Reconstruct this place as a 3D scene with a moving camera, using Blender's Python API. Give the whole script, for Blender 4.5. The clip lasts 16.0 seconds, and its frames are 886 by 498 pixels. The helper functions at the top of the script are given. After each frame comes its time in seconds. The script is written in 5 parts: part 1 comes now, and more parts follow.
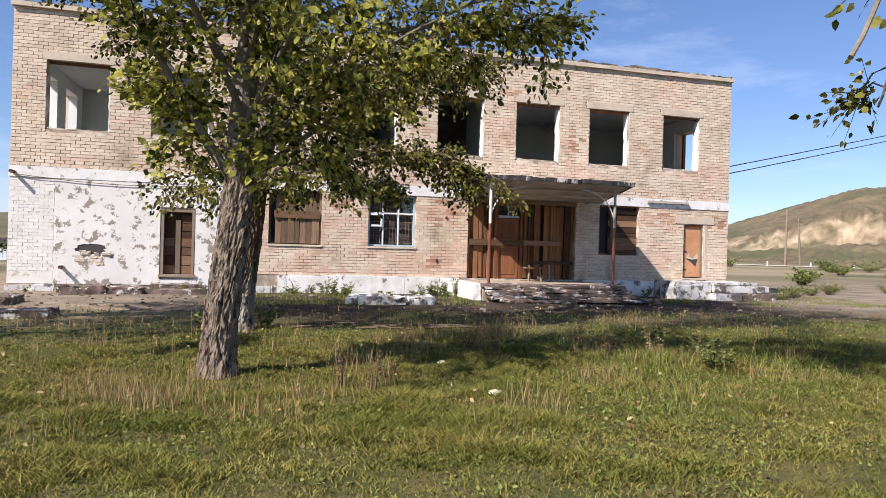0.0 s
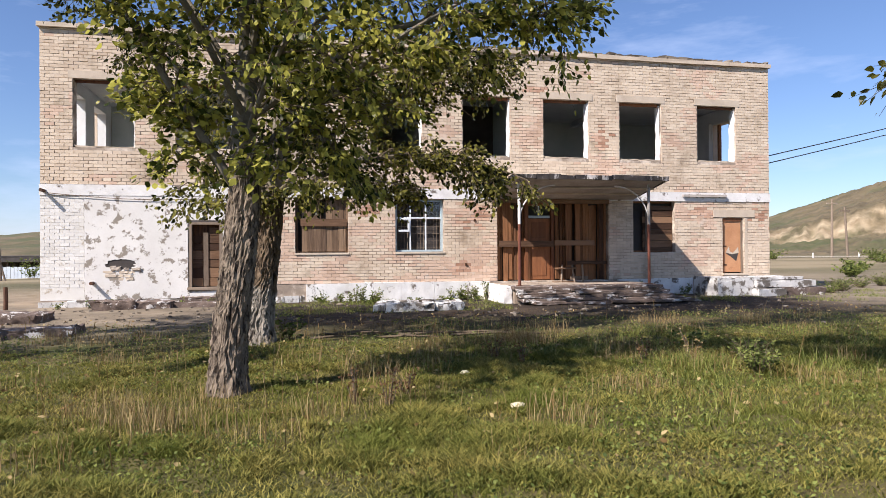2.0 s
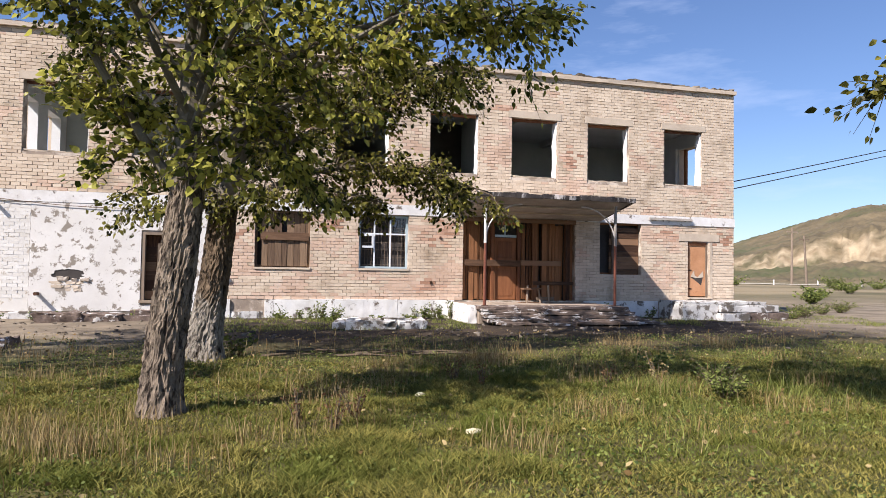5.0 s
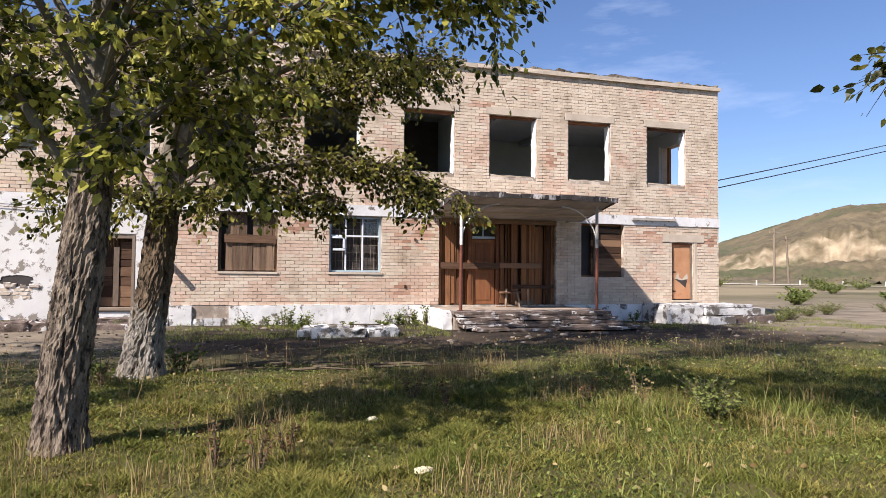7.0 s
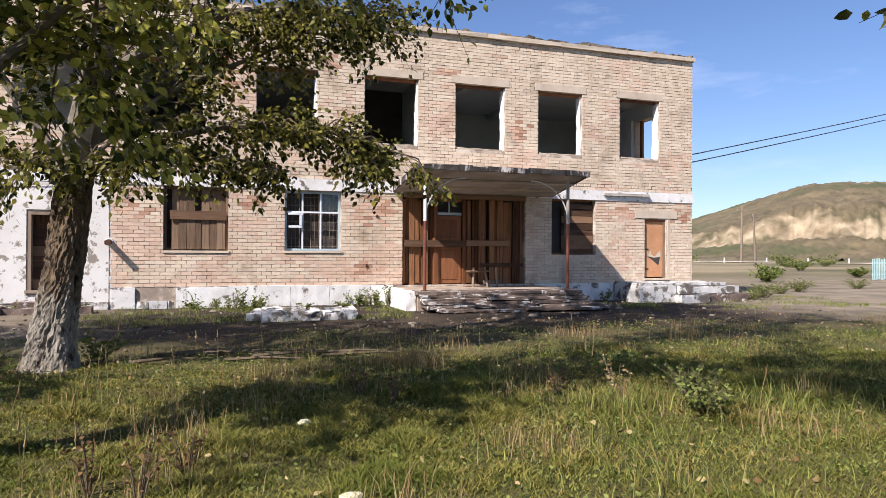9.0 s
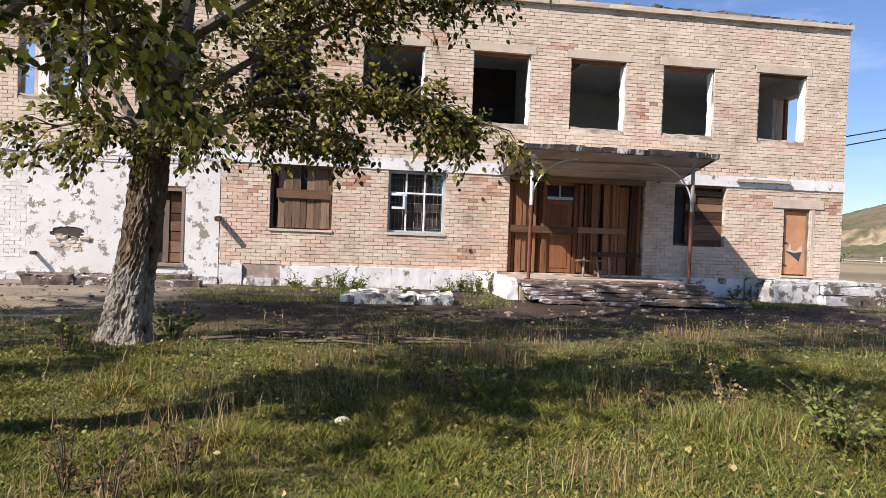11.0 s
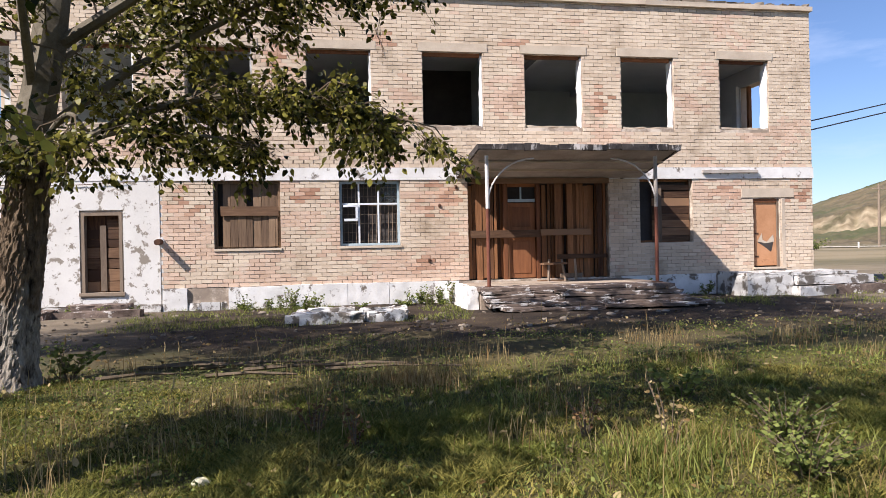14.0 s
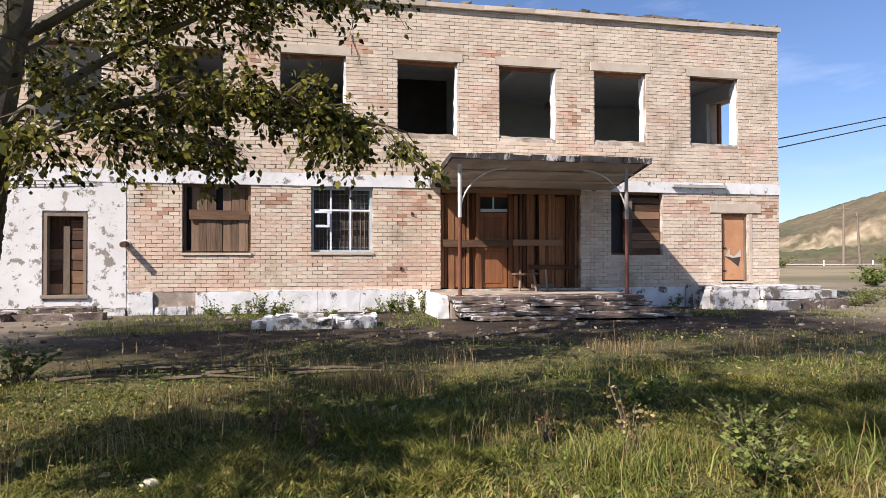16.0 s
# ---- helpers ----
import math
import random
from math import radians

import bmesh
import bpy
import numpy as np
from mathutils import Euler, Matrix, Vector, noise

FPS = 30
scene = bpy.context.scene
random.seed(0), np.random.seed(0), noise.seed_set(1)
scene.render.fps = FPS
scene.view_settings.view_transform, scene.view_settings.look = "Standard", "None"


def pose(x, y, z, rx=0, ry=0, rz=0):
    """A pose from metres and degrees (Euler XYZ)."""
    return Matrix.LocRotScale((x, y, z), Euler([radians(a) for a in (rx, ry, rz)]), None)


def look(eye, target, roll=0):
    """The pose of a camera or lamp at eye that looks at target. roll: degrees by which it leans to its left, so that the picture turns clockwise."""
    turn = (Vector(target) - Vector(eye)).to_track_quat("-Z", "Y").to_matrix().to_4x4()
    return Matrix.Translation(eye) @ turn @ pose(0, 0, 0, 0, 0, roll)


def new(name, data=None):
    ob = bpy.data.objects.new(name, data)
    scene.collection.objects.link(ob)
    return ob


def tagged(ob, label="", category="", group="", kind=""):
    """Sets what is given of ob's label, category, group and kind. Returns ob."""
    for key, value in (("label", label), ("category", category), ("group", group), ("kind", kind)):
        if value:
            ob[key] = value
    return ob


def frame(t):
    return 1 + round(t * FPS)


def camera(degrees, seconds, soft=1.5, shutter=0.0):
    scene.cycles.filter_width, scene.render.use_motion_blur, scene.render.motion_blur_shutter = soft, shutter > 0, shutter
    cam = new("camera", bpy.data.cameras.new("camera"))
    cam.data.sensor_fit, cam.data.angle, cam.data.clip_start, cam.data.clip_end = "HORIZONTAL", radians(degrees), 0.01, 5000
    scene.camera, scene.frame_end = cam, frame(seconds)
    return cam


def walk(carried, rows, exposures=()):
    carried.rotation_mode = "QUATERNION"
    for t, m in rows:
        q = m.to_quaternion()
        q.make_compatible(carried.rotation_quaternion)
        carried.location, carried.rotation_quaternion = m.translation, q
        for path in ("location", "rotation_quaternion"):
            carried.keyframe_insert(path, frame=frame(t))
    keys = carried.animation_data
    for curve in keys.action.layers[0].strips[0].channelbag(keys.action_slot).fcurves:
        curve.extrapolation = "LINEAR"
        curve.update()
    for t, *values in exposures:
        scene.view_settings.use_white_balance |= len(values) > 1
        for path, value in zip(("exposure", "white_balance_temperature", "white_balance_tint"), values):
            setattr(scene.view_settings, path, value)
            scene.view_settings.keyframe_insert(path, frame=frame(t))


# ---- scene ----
cam = camera(67.1, 16.0, soft=0.5)
PATH = [
    (0, (-15.154, -21.71, 1.471), (-14.632, -19.779, 1.473), 1.6),
    (0.5, (-15.039, -21.551, 1.469), (-14.627, -19.594, 1.423), -0.5),
    (1, (-14.844, -21.392, 1.468), (-14.446, -19.432, 1.471), -0.4),
    (1.5, (-14.838, -21.365, 1.483), (-14.413, -19.41, 1.509), -0.7),
    (2, (-14.836, -21.345, 1.484), (-14.418, -19.39, 1.495), -0.4),
    (2.5, (-14.836, -21.356, 1.482), (-14.46, -19.392, 1.494), -1.2),
    (3, (-14.814, -21.365, 1.487), (-14.472, -19.394, 1.488), -1.2),
    (3.5, (-14.791, -21.36, 1.491), (-14.434, -19.392, 1.478), -0.7),
    (4, (-14.769, -21.365, 1.479), (-14.43, -19.394, 1.484), -0.8),
    (4.5, (-14.719, -21.3, 1.47), (-14.305, -19.344, 1.423), -1.4),
    (5, (-14.62, -20.949, 1.428), (-14.111, -19.016, 1.498), 0.9),
    (5.2, (-14.626, -20.903, 1.468), (-14.085, -18.98, 1.563), 1.5),
    (7.3, (-13.964, -20.001, 1.486), (-13.418, -18.078, 1.552), 0.4),
    (7.5, (-13.894, -19.931, 1.467), (-13.388, -17.996, 1.487), -0.4),
    (8, (-13.734, -19.71, 1.49), (-13.448, -17.735, 1.616), 1.7),
    (8.5, (-13.609, -19.409, 1.454), (-13.098, -17.476, 1.447), 0.4),
    (9, (-13.558, -19.158, 1.46), (-12.924, -17.261, 1.474), 0.3),
    (9.5, (-13.374, -18.931, 1.434), (-12.86, -16.999, 1.478), -0.3),
    (9.7, (-13.274, -18.853, 1.443), (-12.824, -16.906, 1.512), 0.7),
    (11.8, (-12.599, -18.149, 1.379), (-12.353, -16.166, 1.297), 1.6),
    (12, (-12.513, -18.095, 1.38), (-12.233, -16.116, 1.301), 0.5),
    (12.5, (-12.333, -17.92, 1.357), (-11.874, -15.974, 1.331), 1.8),
    (13, (-12.24, -17.751, 1.39), (-11.819, -15.796, 1.356), -0.1),
    (13.5, (-12.093, -17.682, 1.408), (-11.77, -15.709, 1.396), 0.1),
    (14, (-12.028, -17.614, 1.407), (-11.703, -15.641, 1.405), -1.2),
    (14.5, (-12.034, -17.575, 1.406), (-11.738, -15.597, 1.391), -0.8),
    (15, (-12.046, -17.597, 1.408), (-11.85, -15.606, 1.385), -0.2),
    (15.5, (-12.03, -17.59, 1.417), (-11.786, -15.605, 1.41), 0.0),
    (16, (-11.947, -17.579, 1.332), (-11.547, -15.619, 1.363), -0.1),
]
walk(cam, [(t, look(eye, target, roll)) for t, eye, target, roll in PATH], [(0, 0.82, 6280, 15)])

# ---- world, sun, exposure ----
SUN_WAY = Vector((1.75, 1.0, -1.9)).normalized()
world = bpy.data.worlds.new("sky")
scene.world = world
world.use_nodes = True
wn, wl = world.node_tree.nodes, world.node_tree.links
sky = wn.new("ShaderNodeTexSky")
sky.sky_type, sky.sun_disc = "NISHITA", False
sky.sun_elevation = math.asin(-SUN_WAY.z)
sky.sun_rotation = math.atan2(-SUN_WAY.x, -SUN_WAY.y)
sky.air_density, sky.dust_density, sky.ozone_density = 1.0, 0.3, 2.2
wtc = wn.new("ShaderNodeTexCoord")
wmap = wn.new("ShaderNodeMapping")
wmap.inputs["Scale"].default_value = (1.6, 1.6, 7.0)
wno = wn.new("ShaderNodeTexNoise")
wno.inputs["Scale"].default_value, wno.inputs["Detail"].default_value, wno.inputs["Roughness"].default_value = 1.7, 6, 0.62
wramp = wn.new("ShaderNodeValToRGB")
wramp.color_ramp.elements[0].position, wramp.color_ramp.elements[1].position = 0.51, 0.80
wramp.color_ramp.elements[1].color = (0.55, 0.55, 0.55, 1)
wmix = wn.new("ShaderNodeMixRGB")
wmix.inputs["Color2"].default_value = (7.6, 8.0, 8.8, 1)
wl.new(wtc.outputs["Generated"], wmap.inputs["Vector"])
wl.new(wmap.outputs["Vector"], wno.inputs["Vector"])
wl.new(wno.outputs["Fac"], wramp.inputs["Fac"])
wl.new(wramp.outputs["Color"], wmix.inputs["Fac"])
wl.new(sky.outputs["Color"], wmix.inputs["Color1"])
wtone = wn.new("ShaderNodeMixRGB")
wtone.blend_type = "MULTIPLY"
wtone.inputs["Fac"].default_value = 1.0
wtone.inputs["Color2"].default_value = (1.03, 1.12, 1.32, 1)
wl.new(wmix.outputs["Color"], wtone.inputs["Color1"])
wl.new(wtone.outputs["Color"], wn["Background"].inputs["Color"])
wn["Background"].inputs["Strength"].default_value = 0.062

sun = new("sun", bpy.data.lights.new("sun", "SUN"))
sun.data.energy, sun.data.angle, sun.data.color = 5.0, radians(0.53), (1.0, 0.92, 0.82)
sun.matrix_world = look((-40, -30, 45), Vector((-40, -30, 45)) + SUN_WAY)

# ---- materials ----


def mat(name, a, b, scale=3.0, rough=0.85, bump=0.3, fine=70.0, rand="", c=None, cscale=0.6, cedge=(0.5, 0.62), stretch=(1, 1, 1), metal=0.0, spread=0.35, depth=0.01):
    """Two colours mixed by noise at two scales; rand adds a tone per island or object; c is a third colour in patches."""
    m = bpy.data.materials.new(name)
    m.use_nodes = True
    n, l = m.node_tree.nodes, m.node_tree.links
    bsdf = n["Principled BSDF"]
    bsdf.inputs["Roughness"].default_value, bsdf.inputs["Metallic"].default_value = rough, metal
    bsdf.inputs["Specular IOR Level"].default_value = 0.3
    geo = n.new("ShaderNodeNewGeometry")
    mp = n.new("ShaderNodeMapping")
    mp.inputs["Scale"].default_value = stretch
    l.new(geo.outputs["Position"], mp.inputs["Vector"])

    def noise_tex(s, detail=5.0):
        t = n.new("ShaderNodeTexNoise")
        t.inputs["Scale"].default_value, t.inputs["Detail"].default_value, t.inputs["Roughness"].default_value = s, detail, 0.65
        l.new(mp.outputs["Vector"], t.inputs["Vector"])
        return t.outputs["Fac"]

    def math_node(op, x, y):
        t = n.new("ShaderNodeMath")
        t.operation = op
        for i, v in enumerate((x, y)):
            if isinstance(v, (int, float)):
                t.inputs[i].default_value = v
            else:
                l.new(v, t.inputs[i])
        return t.outputs[0]

    big, small = noise_tex(scale), noise_tex(fine, 3.0)
    fac = math_node("ADD", math_node("MULTIPLY", big, 0.7), math_node("MULTIPLY", small, 0.3))
    if rand == "island":
        fac = math_node("ADD", math_node("ADD", math_node("MULTIPLY", fac, 0.6), 0.2 - spread / 2), math_node("MULTIPLY", geo.outputs["Random Per Island"], spread))
    elif rand == "object":
        oi = n.new("ShaderNodeObjectInfo")
        fac = math_node("ADD", math_node("ADD", math_node("MULTIPLY", fac, 0.6), 0.2 - spread / 2), math_node("MULTIPLY", oi.outputs["Random"], spread))
    ramp = n.new("ShaderNodeValToRGB")
    e = ramp.color_ramp.elements
    e[0].position, e[1].position = 0.3, 0.68
    e[0].color, e[1].color = (*a, 1), (*b, 1)
    l.new(fac, ramp.inputs["Fac"])
    colour = ramp.outputs["Color"]
    if c:
        cr = n.new("ShaderNodeValToRGB")
        cr.color_ramp.elements[0].position, cr.color_ramp.elements[1].position = cedge
        l.new(math_node("ADD", math_node("MULTIPLY", noise_tex(cscale, 7.0), 0.85), math_node("MULTIPLY", small, 0.15)), cr.inputs["Fac"])
        mx = n.new("ShaderNodeMixRGB")
        mx.inputs["Color2"].default_value = (*c, 1)
        l.new(cr.outputs["Color"], mx.inputs["Fac"])
        l.new(colour, mx.inputs["Color1"])
        colour = mx.outputs["Color"]
    l.new(colour, bsdf.inputs["Base Color"])
    if bump:
        bn = n.new("ShaderNodeBump")
        bn.inputs["Strength"].default_value, bn.inputs["Distance"].default_value = bump, depth
        l.new(fac if not rand else math_node("ADD", math_node("MULTIPLY", big, 0.5), math_node("MULTIPLY", small, 0.5)), bn.inputs["Height"])
        l.new(bn.outputs["Normal"], bsdf.inputs["Normal"])
    return m


def leafy(name, a, b, scale, spread=0.6, through_light=0.35, rough=0.6, c=None, cscale=0.4):
    m = mat(name, a, b, scale, rough, 0, 40.0, "island", spread=spread, c=c, cscale=cscale, cedge=(0.40, 0.66))
    n, l = m.node_tree.nodes, m.node_tree.links
    bsdf, out = n["Principled BSDF"], n["Material Output"]
    bsdf.inputs["Specular IOR Level"].default_value = 0.18
    tr = n.new("ShaderNodeBsdfTranslucent")
    col = bsdf.inputs["Base Color"].links[0].from_socket
    l.new(col, tr.inputs["Color"])
    mx = n.new("ShaderNodeMixShader")
    mx.inputs["Fac"].default_value = through_light
    l.new(bsdf.outputs["BSDF"], mx.inputs[1])
    l.new(tr.outputs["BSDF"], mx.inputs[2])
    l.new(mx.outputs["Shader"], out.inputs["Surface"])
    return m


M_BRICK = mat("tan_brick", (0.45, 0.34, 0.245), (0.76, 0.645, 0.505), 0.5, 0.9, 0.5, 60, "island", spread=0.15, c=(0.30, 0.225, 0.15), cscale=0.9, cedge=(0.53, 0.70), depth=0.004)
M_BRICK_OBJ = mat("tan_brick_loose", (0.45, 0.34, 0.245), (0.76, 0.645, 0.505), 0.5, 0.9, 0.5, 60, "object", spread=0.15, c=(0.30, 0.225, 0.15), cscale=0.9, cedge=(0.53, 0.70), depth=0.004)
M_BRICK_WHITE = mat("whitewashed_brick", (0.58, 0.555, 0.51), (0.77, 0.755, 0.72), 1.4, 0.92, 0.6, 55, "island", spread=0.18, c=(0.42, 0.36, 0.28), cscale=3.4, cedge=(0.57, 0.64), depth=0.004)
M_BRICK_RED = mat("spalled_red_brick", (0.36, 0.20, 0.13), (0.63, 0.43, 0.315), 1.2, 0.92, 0.6, 50, "island", spread=0.4, depth=0.004)
M_BRICK_RED_OBJ = mat("spalled_red_brick_loose", (0.36, 0.20, 0.13), (0.63, 0.43, 0.315), 1.2, 0.92, 0.6, 50, "object", spread=0.4, depth=0.004)
M_BRICK_PINK = mat("pinkish_brick", (0.44, 0.30, 0.215), (0.72, 0.545, 0.42), 1.0, 0.92, 0.5, 55, "island", spread=0.18, c=(0.64, 0.55, 0.45), cscale=1.7, cedge=(0.55, 0.66), depth=0.004)
M_BRICK_PINK_OBJ = mat("pinkish_brick_loose", (0.44, 0.30, 0.215), (0.72, 0.545, 0.42), 1.0, 0.92, 0.5, 55, "object", spread=0.18, c=(0.64, 0.55, 0.45), cscale=1.7, cedge=(0.55, 0.66), depth=0.004)
M_MORTAR = mat("mortar", (0.19, 0.15, 0.118), (0.40, 0.325, 0.255), 2.0, 0.95, 0.5, 90, c=(0.62, 0.54, 0.45), cscale=1.6, cedge=(0.47, 0.58))
M_PLASTER = mat("peeling_white_plaster", (0.60, 0.575, 0.54), (0.76, 0.745, 0.715), 0.8, 0.93, 0.6, 40, c=(0.27, 0.235, 0.195), cscale=2.9, cedge=(0.545, 0.57), stretch=(1.0, 1, 1.0))
M_WHITEWASH = mat("whitewashed_concrete", (0.56, 0.54, 0.51), (0.82, 0.81, 0.79), 1.6, 0.92, 0.5, 45, c=(0.17, 0.14, 0.115), cscale=2.8, cedge=(0.56, 0.61))
M_LINTEL = mat("pale_concrete", (0.42, 0.34, 0.26), (0.62, 0.53, 0.42), 1.8, 0.92, 0.4, 60)
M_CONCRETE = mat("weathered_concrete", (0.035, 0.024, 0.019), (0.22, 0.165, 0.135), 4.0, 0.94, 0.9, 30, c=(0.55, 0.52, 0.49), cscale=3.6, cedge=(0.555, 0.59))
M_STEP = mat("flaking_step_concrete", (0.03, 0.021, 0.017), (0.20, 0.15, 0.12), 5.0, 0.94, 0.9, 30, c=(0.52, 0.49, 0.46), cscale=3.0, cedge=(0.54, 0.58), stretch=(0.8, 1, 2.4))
M_CANOPY = mat("canopy_concrete", (0.20, 0.175, 0.15), (0.46, 0.42, 0.375), 1.2, 0.92, 0.4, 40)
M_FASCIA = mat("stained_fascia", (0.02, 0.017, 0.016), (0.085, 0.073, 0.068), 4.2, 0.9, 0.5, 24, c=(0.46, 0.43, 0.41), cscale=2.6, cedge=(0.55, 0.60), stretch=(1, 1, 0.35))
M_STONE = mat("foundation_stone", (0.20, 0.15, 0.11), (0.46, 0.38, 0.30), 3.0, 0.95, 0.8, 26)
M_WOOD = mat("weathered_board", (0.03, 0.012, 0.006), (0.33, 0.15, 0.064), 3.0, 0.82, 0.9, 14, "object", stretch=(11, 11, 0.5), spread=0.32)
M_WOOD_PALE = mat("grey_brown_board", (0.085, 0.052, 0.033), (0.30, 0.20, 0.125), 3.0, 0.85, 0.9, 14, "object", stretch=(9, 9, 0.5), spread=0.3)
M_WOOD_H = mat("weathered_plank", (0.05, 0.025, 0.014), (0.24, 0.14, 0.08), 4.0, 0.82, 0.5, 50, "object", stretch=(0.35, 4, 4), spread=0.5)
M_WOOD_RED = mat("reddish_door_wood", (0.10, 0.036, 0.016), (0.33, 0.135, 0.055), 3.0, 0.7, 0.35, 50, "object", stretch=(4, 4, 0.35), spread=0.4)
M_WOOD_GREY = mat("grey_old_wood", (0.10, 0.07, 0.05), (0.30, 0.235, 0.175), 4.0, 0.88, 0.5, 50, "object", stretch=(2, 2, 0.6))
M_DOOR = mat("orange_brown_door_paint", (0.40, 0.19, 0.09), (0.56, 0.30, 0.16), 2.2, 0.65, 0.25, 40, c=(0.22, 0.10, 0.05), cscale=3.0, cedge=(0.60, 0.68))
# near-black colour holds the shade of rooms and hollows; plain dark on the shed
M_DARK = mat("room_shade_and_dark_roof", (0.035, 0.03, 0.028), (0.08, 0.07, 0.065), 1.5, 0.95, 0.2)
M_INNER = mat("grey_green_inner_plaster", (0.36, 0.40, 0.39), (0.52, 0.55, 0.53), 0.8, 0.92, 0.2, 30)
M_INNER_WHITE = mat("white_inner_plaster", (0.62, 0.63, 0.63), (0.80, 0.80, 0.79), 0.9, 0.92, 0.2, 30)
M_SLAB = mat("ceiling_slab", (0.40, 0.40, 0.39), (0.58, 0.58, 0.56), 0.7, 0.92, 0.2, 30)
M_FRAME = mat("pale_blue_window_paint", (0.28, 0.38, 0.42), (0.48, 0.56, 0.60), 2.0, 0.55, 0.2)
M_MUNTIN = mat("white_muntin_paint", (0.62, 0.66, 0.70), (0.80, 0.82, 0.84), 2.0, 0.55, 0.2)
M_IRON = mat("rusty_iron", (0.05, 0.03, 0.022), (0.15, 0.075, 0.045), 6.0, 0.75, 0.3, metal=0.3)
M_POST_RED = mat("red_brown_post_paint", (0.10, 0.035, 0.022), (0.20, 0.07, 0.042), 5.0, 0.6, 0.3)
M_POST_WHITE = mat("chalky_post_paint", (0.50, 0.47, 0.43), (0.78, 0.75, 0.70), 5.0, 0.7, 0.3)
M_BARK = mat("furrowed_bark", (0.05, 0.035, 0.024), (0.36, 0.285, 0.21), 7.0, 0.95, 1.0, 34, c=(0.035, 0.025, 0.018), cscale=6.5, cedge=(0.50, 0.58), stretch=(2.4, 2.4, 0.8), depth=0.05)
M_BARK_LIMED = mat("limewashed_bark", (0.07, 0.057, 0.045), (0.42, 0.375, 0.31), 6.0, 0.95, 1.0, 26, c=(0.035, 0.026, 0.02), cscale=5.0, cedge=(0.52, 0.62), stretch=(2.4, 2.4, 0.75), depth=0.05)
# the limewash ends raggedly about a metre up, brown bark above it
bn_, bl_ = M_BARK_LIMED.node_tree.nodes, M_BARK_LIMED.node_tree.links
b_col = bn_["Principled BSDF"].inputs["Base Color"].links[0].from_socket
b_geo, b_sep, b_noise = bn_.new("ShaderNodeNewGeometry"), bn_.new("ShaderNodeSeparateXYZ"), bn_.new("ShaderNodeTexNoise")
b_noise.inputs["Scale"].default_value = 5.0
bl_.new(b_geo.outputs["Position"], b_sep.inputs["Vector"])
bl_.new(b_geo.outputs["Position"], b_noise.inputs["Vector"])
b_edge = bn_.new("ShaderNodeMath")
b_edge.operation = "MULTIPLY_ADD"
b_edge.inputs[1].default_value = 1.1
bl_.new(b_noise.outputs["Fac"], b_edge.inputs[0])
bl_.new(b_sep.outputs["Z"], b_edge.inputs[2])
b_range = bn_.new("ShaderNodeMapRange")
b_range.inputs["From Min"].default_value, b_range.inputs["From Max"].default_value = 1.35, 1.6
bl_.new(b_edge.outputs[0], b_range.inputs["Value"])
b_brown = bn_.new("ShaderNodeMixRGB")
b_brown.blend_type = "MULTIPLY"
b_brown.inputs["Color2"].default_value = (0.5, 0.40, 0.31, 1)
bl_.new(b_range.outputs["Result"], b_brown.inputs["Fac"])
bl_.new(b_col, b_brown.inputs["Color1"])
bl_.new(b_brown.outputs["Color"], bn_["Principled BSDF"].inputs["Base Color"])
M_LIMB = mat("smooth_limb_bark", (0.065, 0.053, 0.038), (0.23, 0.20, 0.15), 3.0, 0.9, 0.5, 40)
M_TWIG = mat("twig_bark", (0.07, 0.05, 0.03), (0.17, 0.13, 0.09), 8.0, 0.9, 0)
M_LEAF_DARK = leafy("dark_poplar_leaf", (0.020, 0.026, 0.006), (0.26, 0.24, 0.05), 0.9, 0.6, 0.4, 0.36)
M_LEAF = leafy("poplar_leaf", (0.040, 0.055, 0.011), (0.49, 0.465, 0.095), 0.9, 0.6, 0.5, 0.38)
M_GRASS = leafy("meadow_grass", (0.050, 0.052, 0.010), (0.37, 0.315, 0.085), 0.9, 0.5, 0.25, 0.7, (0.10, 0.125, 0.018), 0.85)
M_LONG = leafy("long_green_grass", (0.06, 0.085, 0.014), (0.30, 0.32, 0.085), 0.6, 0.5, 0.3, 0.6)
M_WIRE = mat("black_wire", (0.02, 0.02, 0.022), (0.04, 0.04, 0.042), 3.0, 0.6, 0)
M_DRY = leafy("dry_stalk", (0.17, 0.105, 0.04), (0.40, 0.31, 0.15), 1.0, 0.5, 0.2, 0.8)
M_WEED = leafy("weed_leaf", (0.05, 0.075, 0.016), (0.25, 0.285, 0.075), 1.0, 0.5)
M_RUST_WEED = leafy("rust_brown_weed", (0.085, 0.042, 0.018), (0.25, 0.15, 0.07), 1.0, 0.5, 0.2, 0.8)
M_LITTER = leafy("dead_straw", (0.035, 0.022, 0.011), (0.21, 0.145, 0.07), 0.8, 0.6, 0.1, 0.85)
M_CHIPPED = mat("chipped_whitewash", (0.40, 0.385, 0.365), (0.70, 0.69, 0.67), 1.8, 0.93, 0.7, 30, c=(0.15, 0.13, 0.11), cscale=3.4, cedge=(0.50, 0.56))
M_ROCK = mat("pale_stone", (0.50, 0.44, 0.28), (0.76, 0.70, 0.50), 8.0, 0.9, 0.5)
M_RUBBLE = mat("rubble", (0.07, 0.055, 0.04), (0.25, 0.21, 0.165), 4.0, 0.95, 0.5, 40, "island")
M_FENCE = mat("pale_fence_paint", (0.45, 0.52, 0.58), (0.70, 0.75, 0.80), 0.6, 0.7, 0)
M_TURQ = mat("turquoise_paint", (0.30, 0.50, 0.50), (0.48, 0.66, 0.66), 1.0, 0.6, 0)
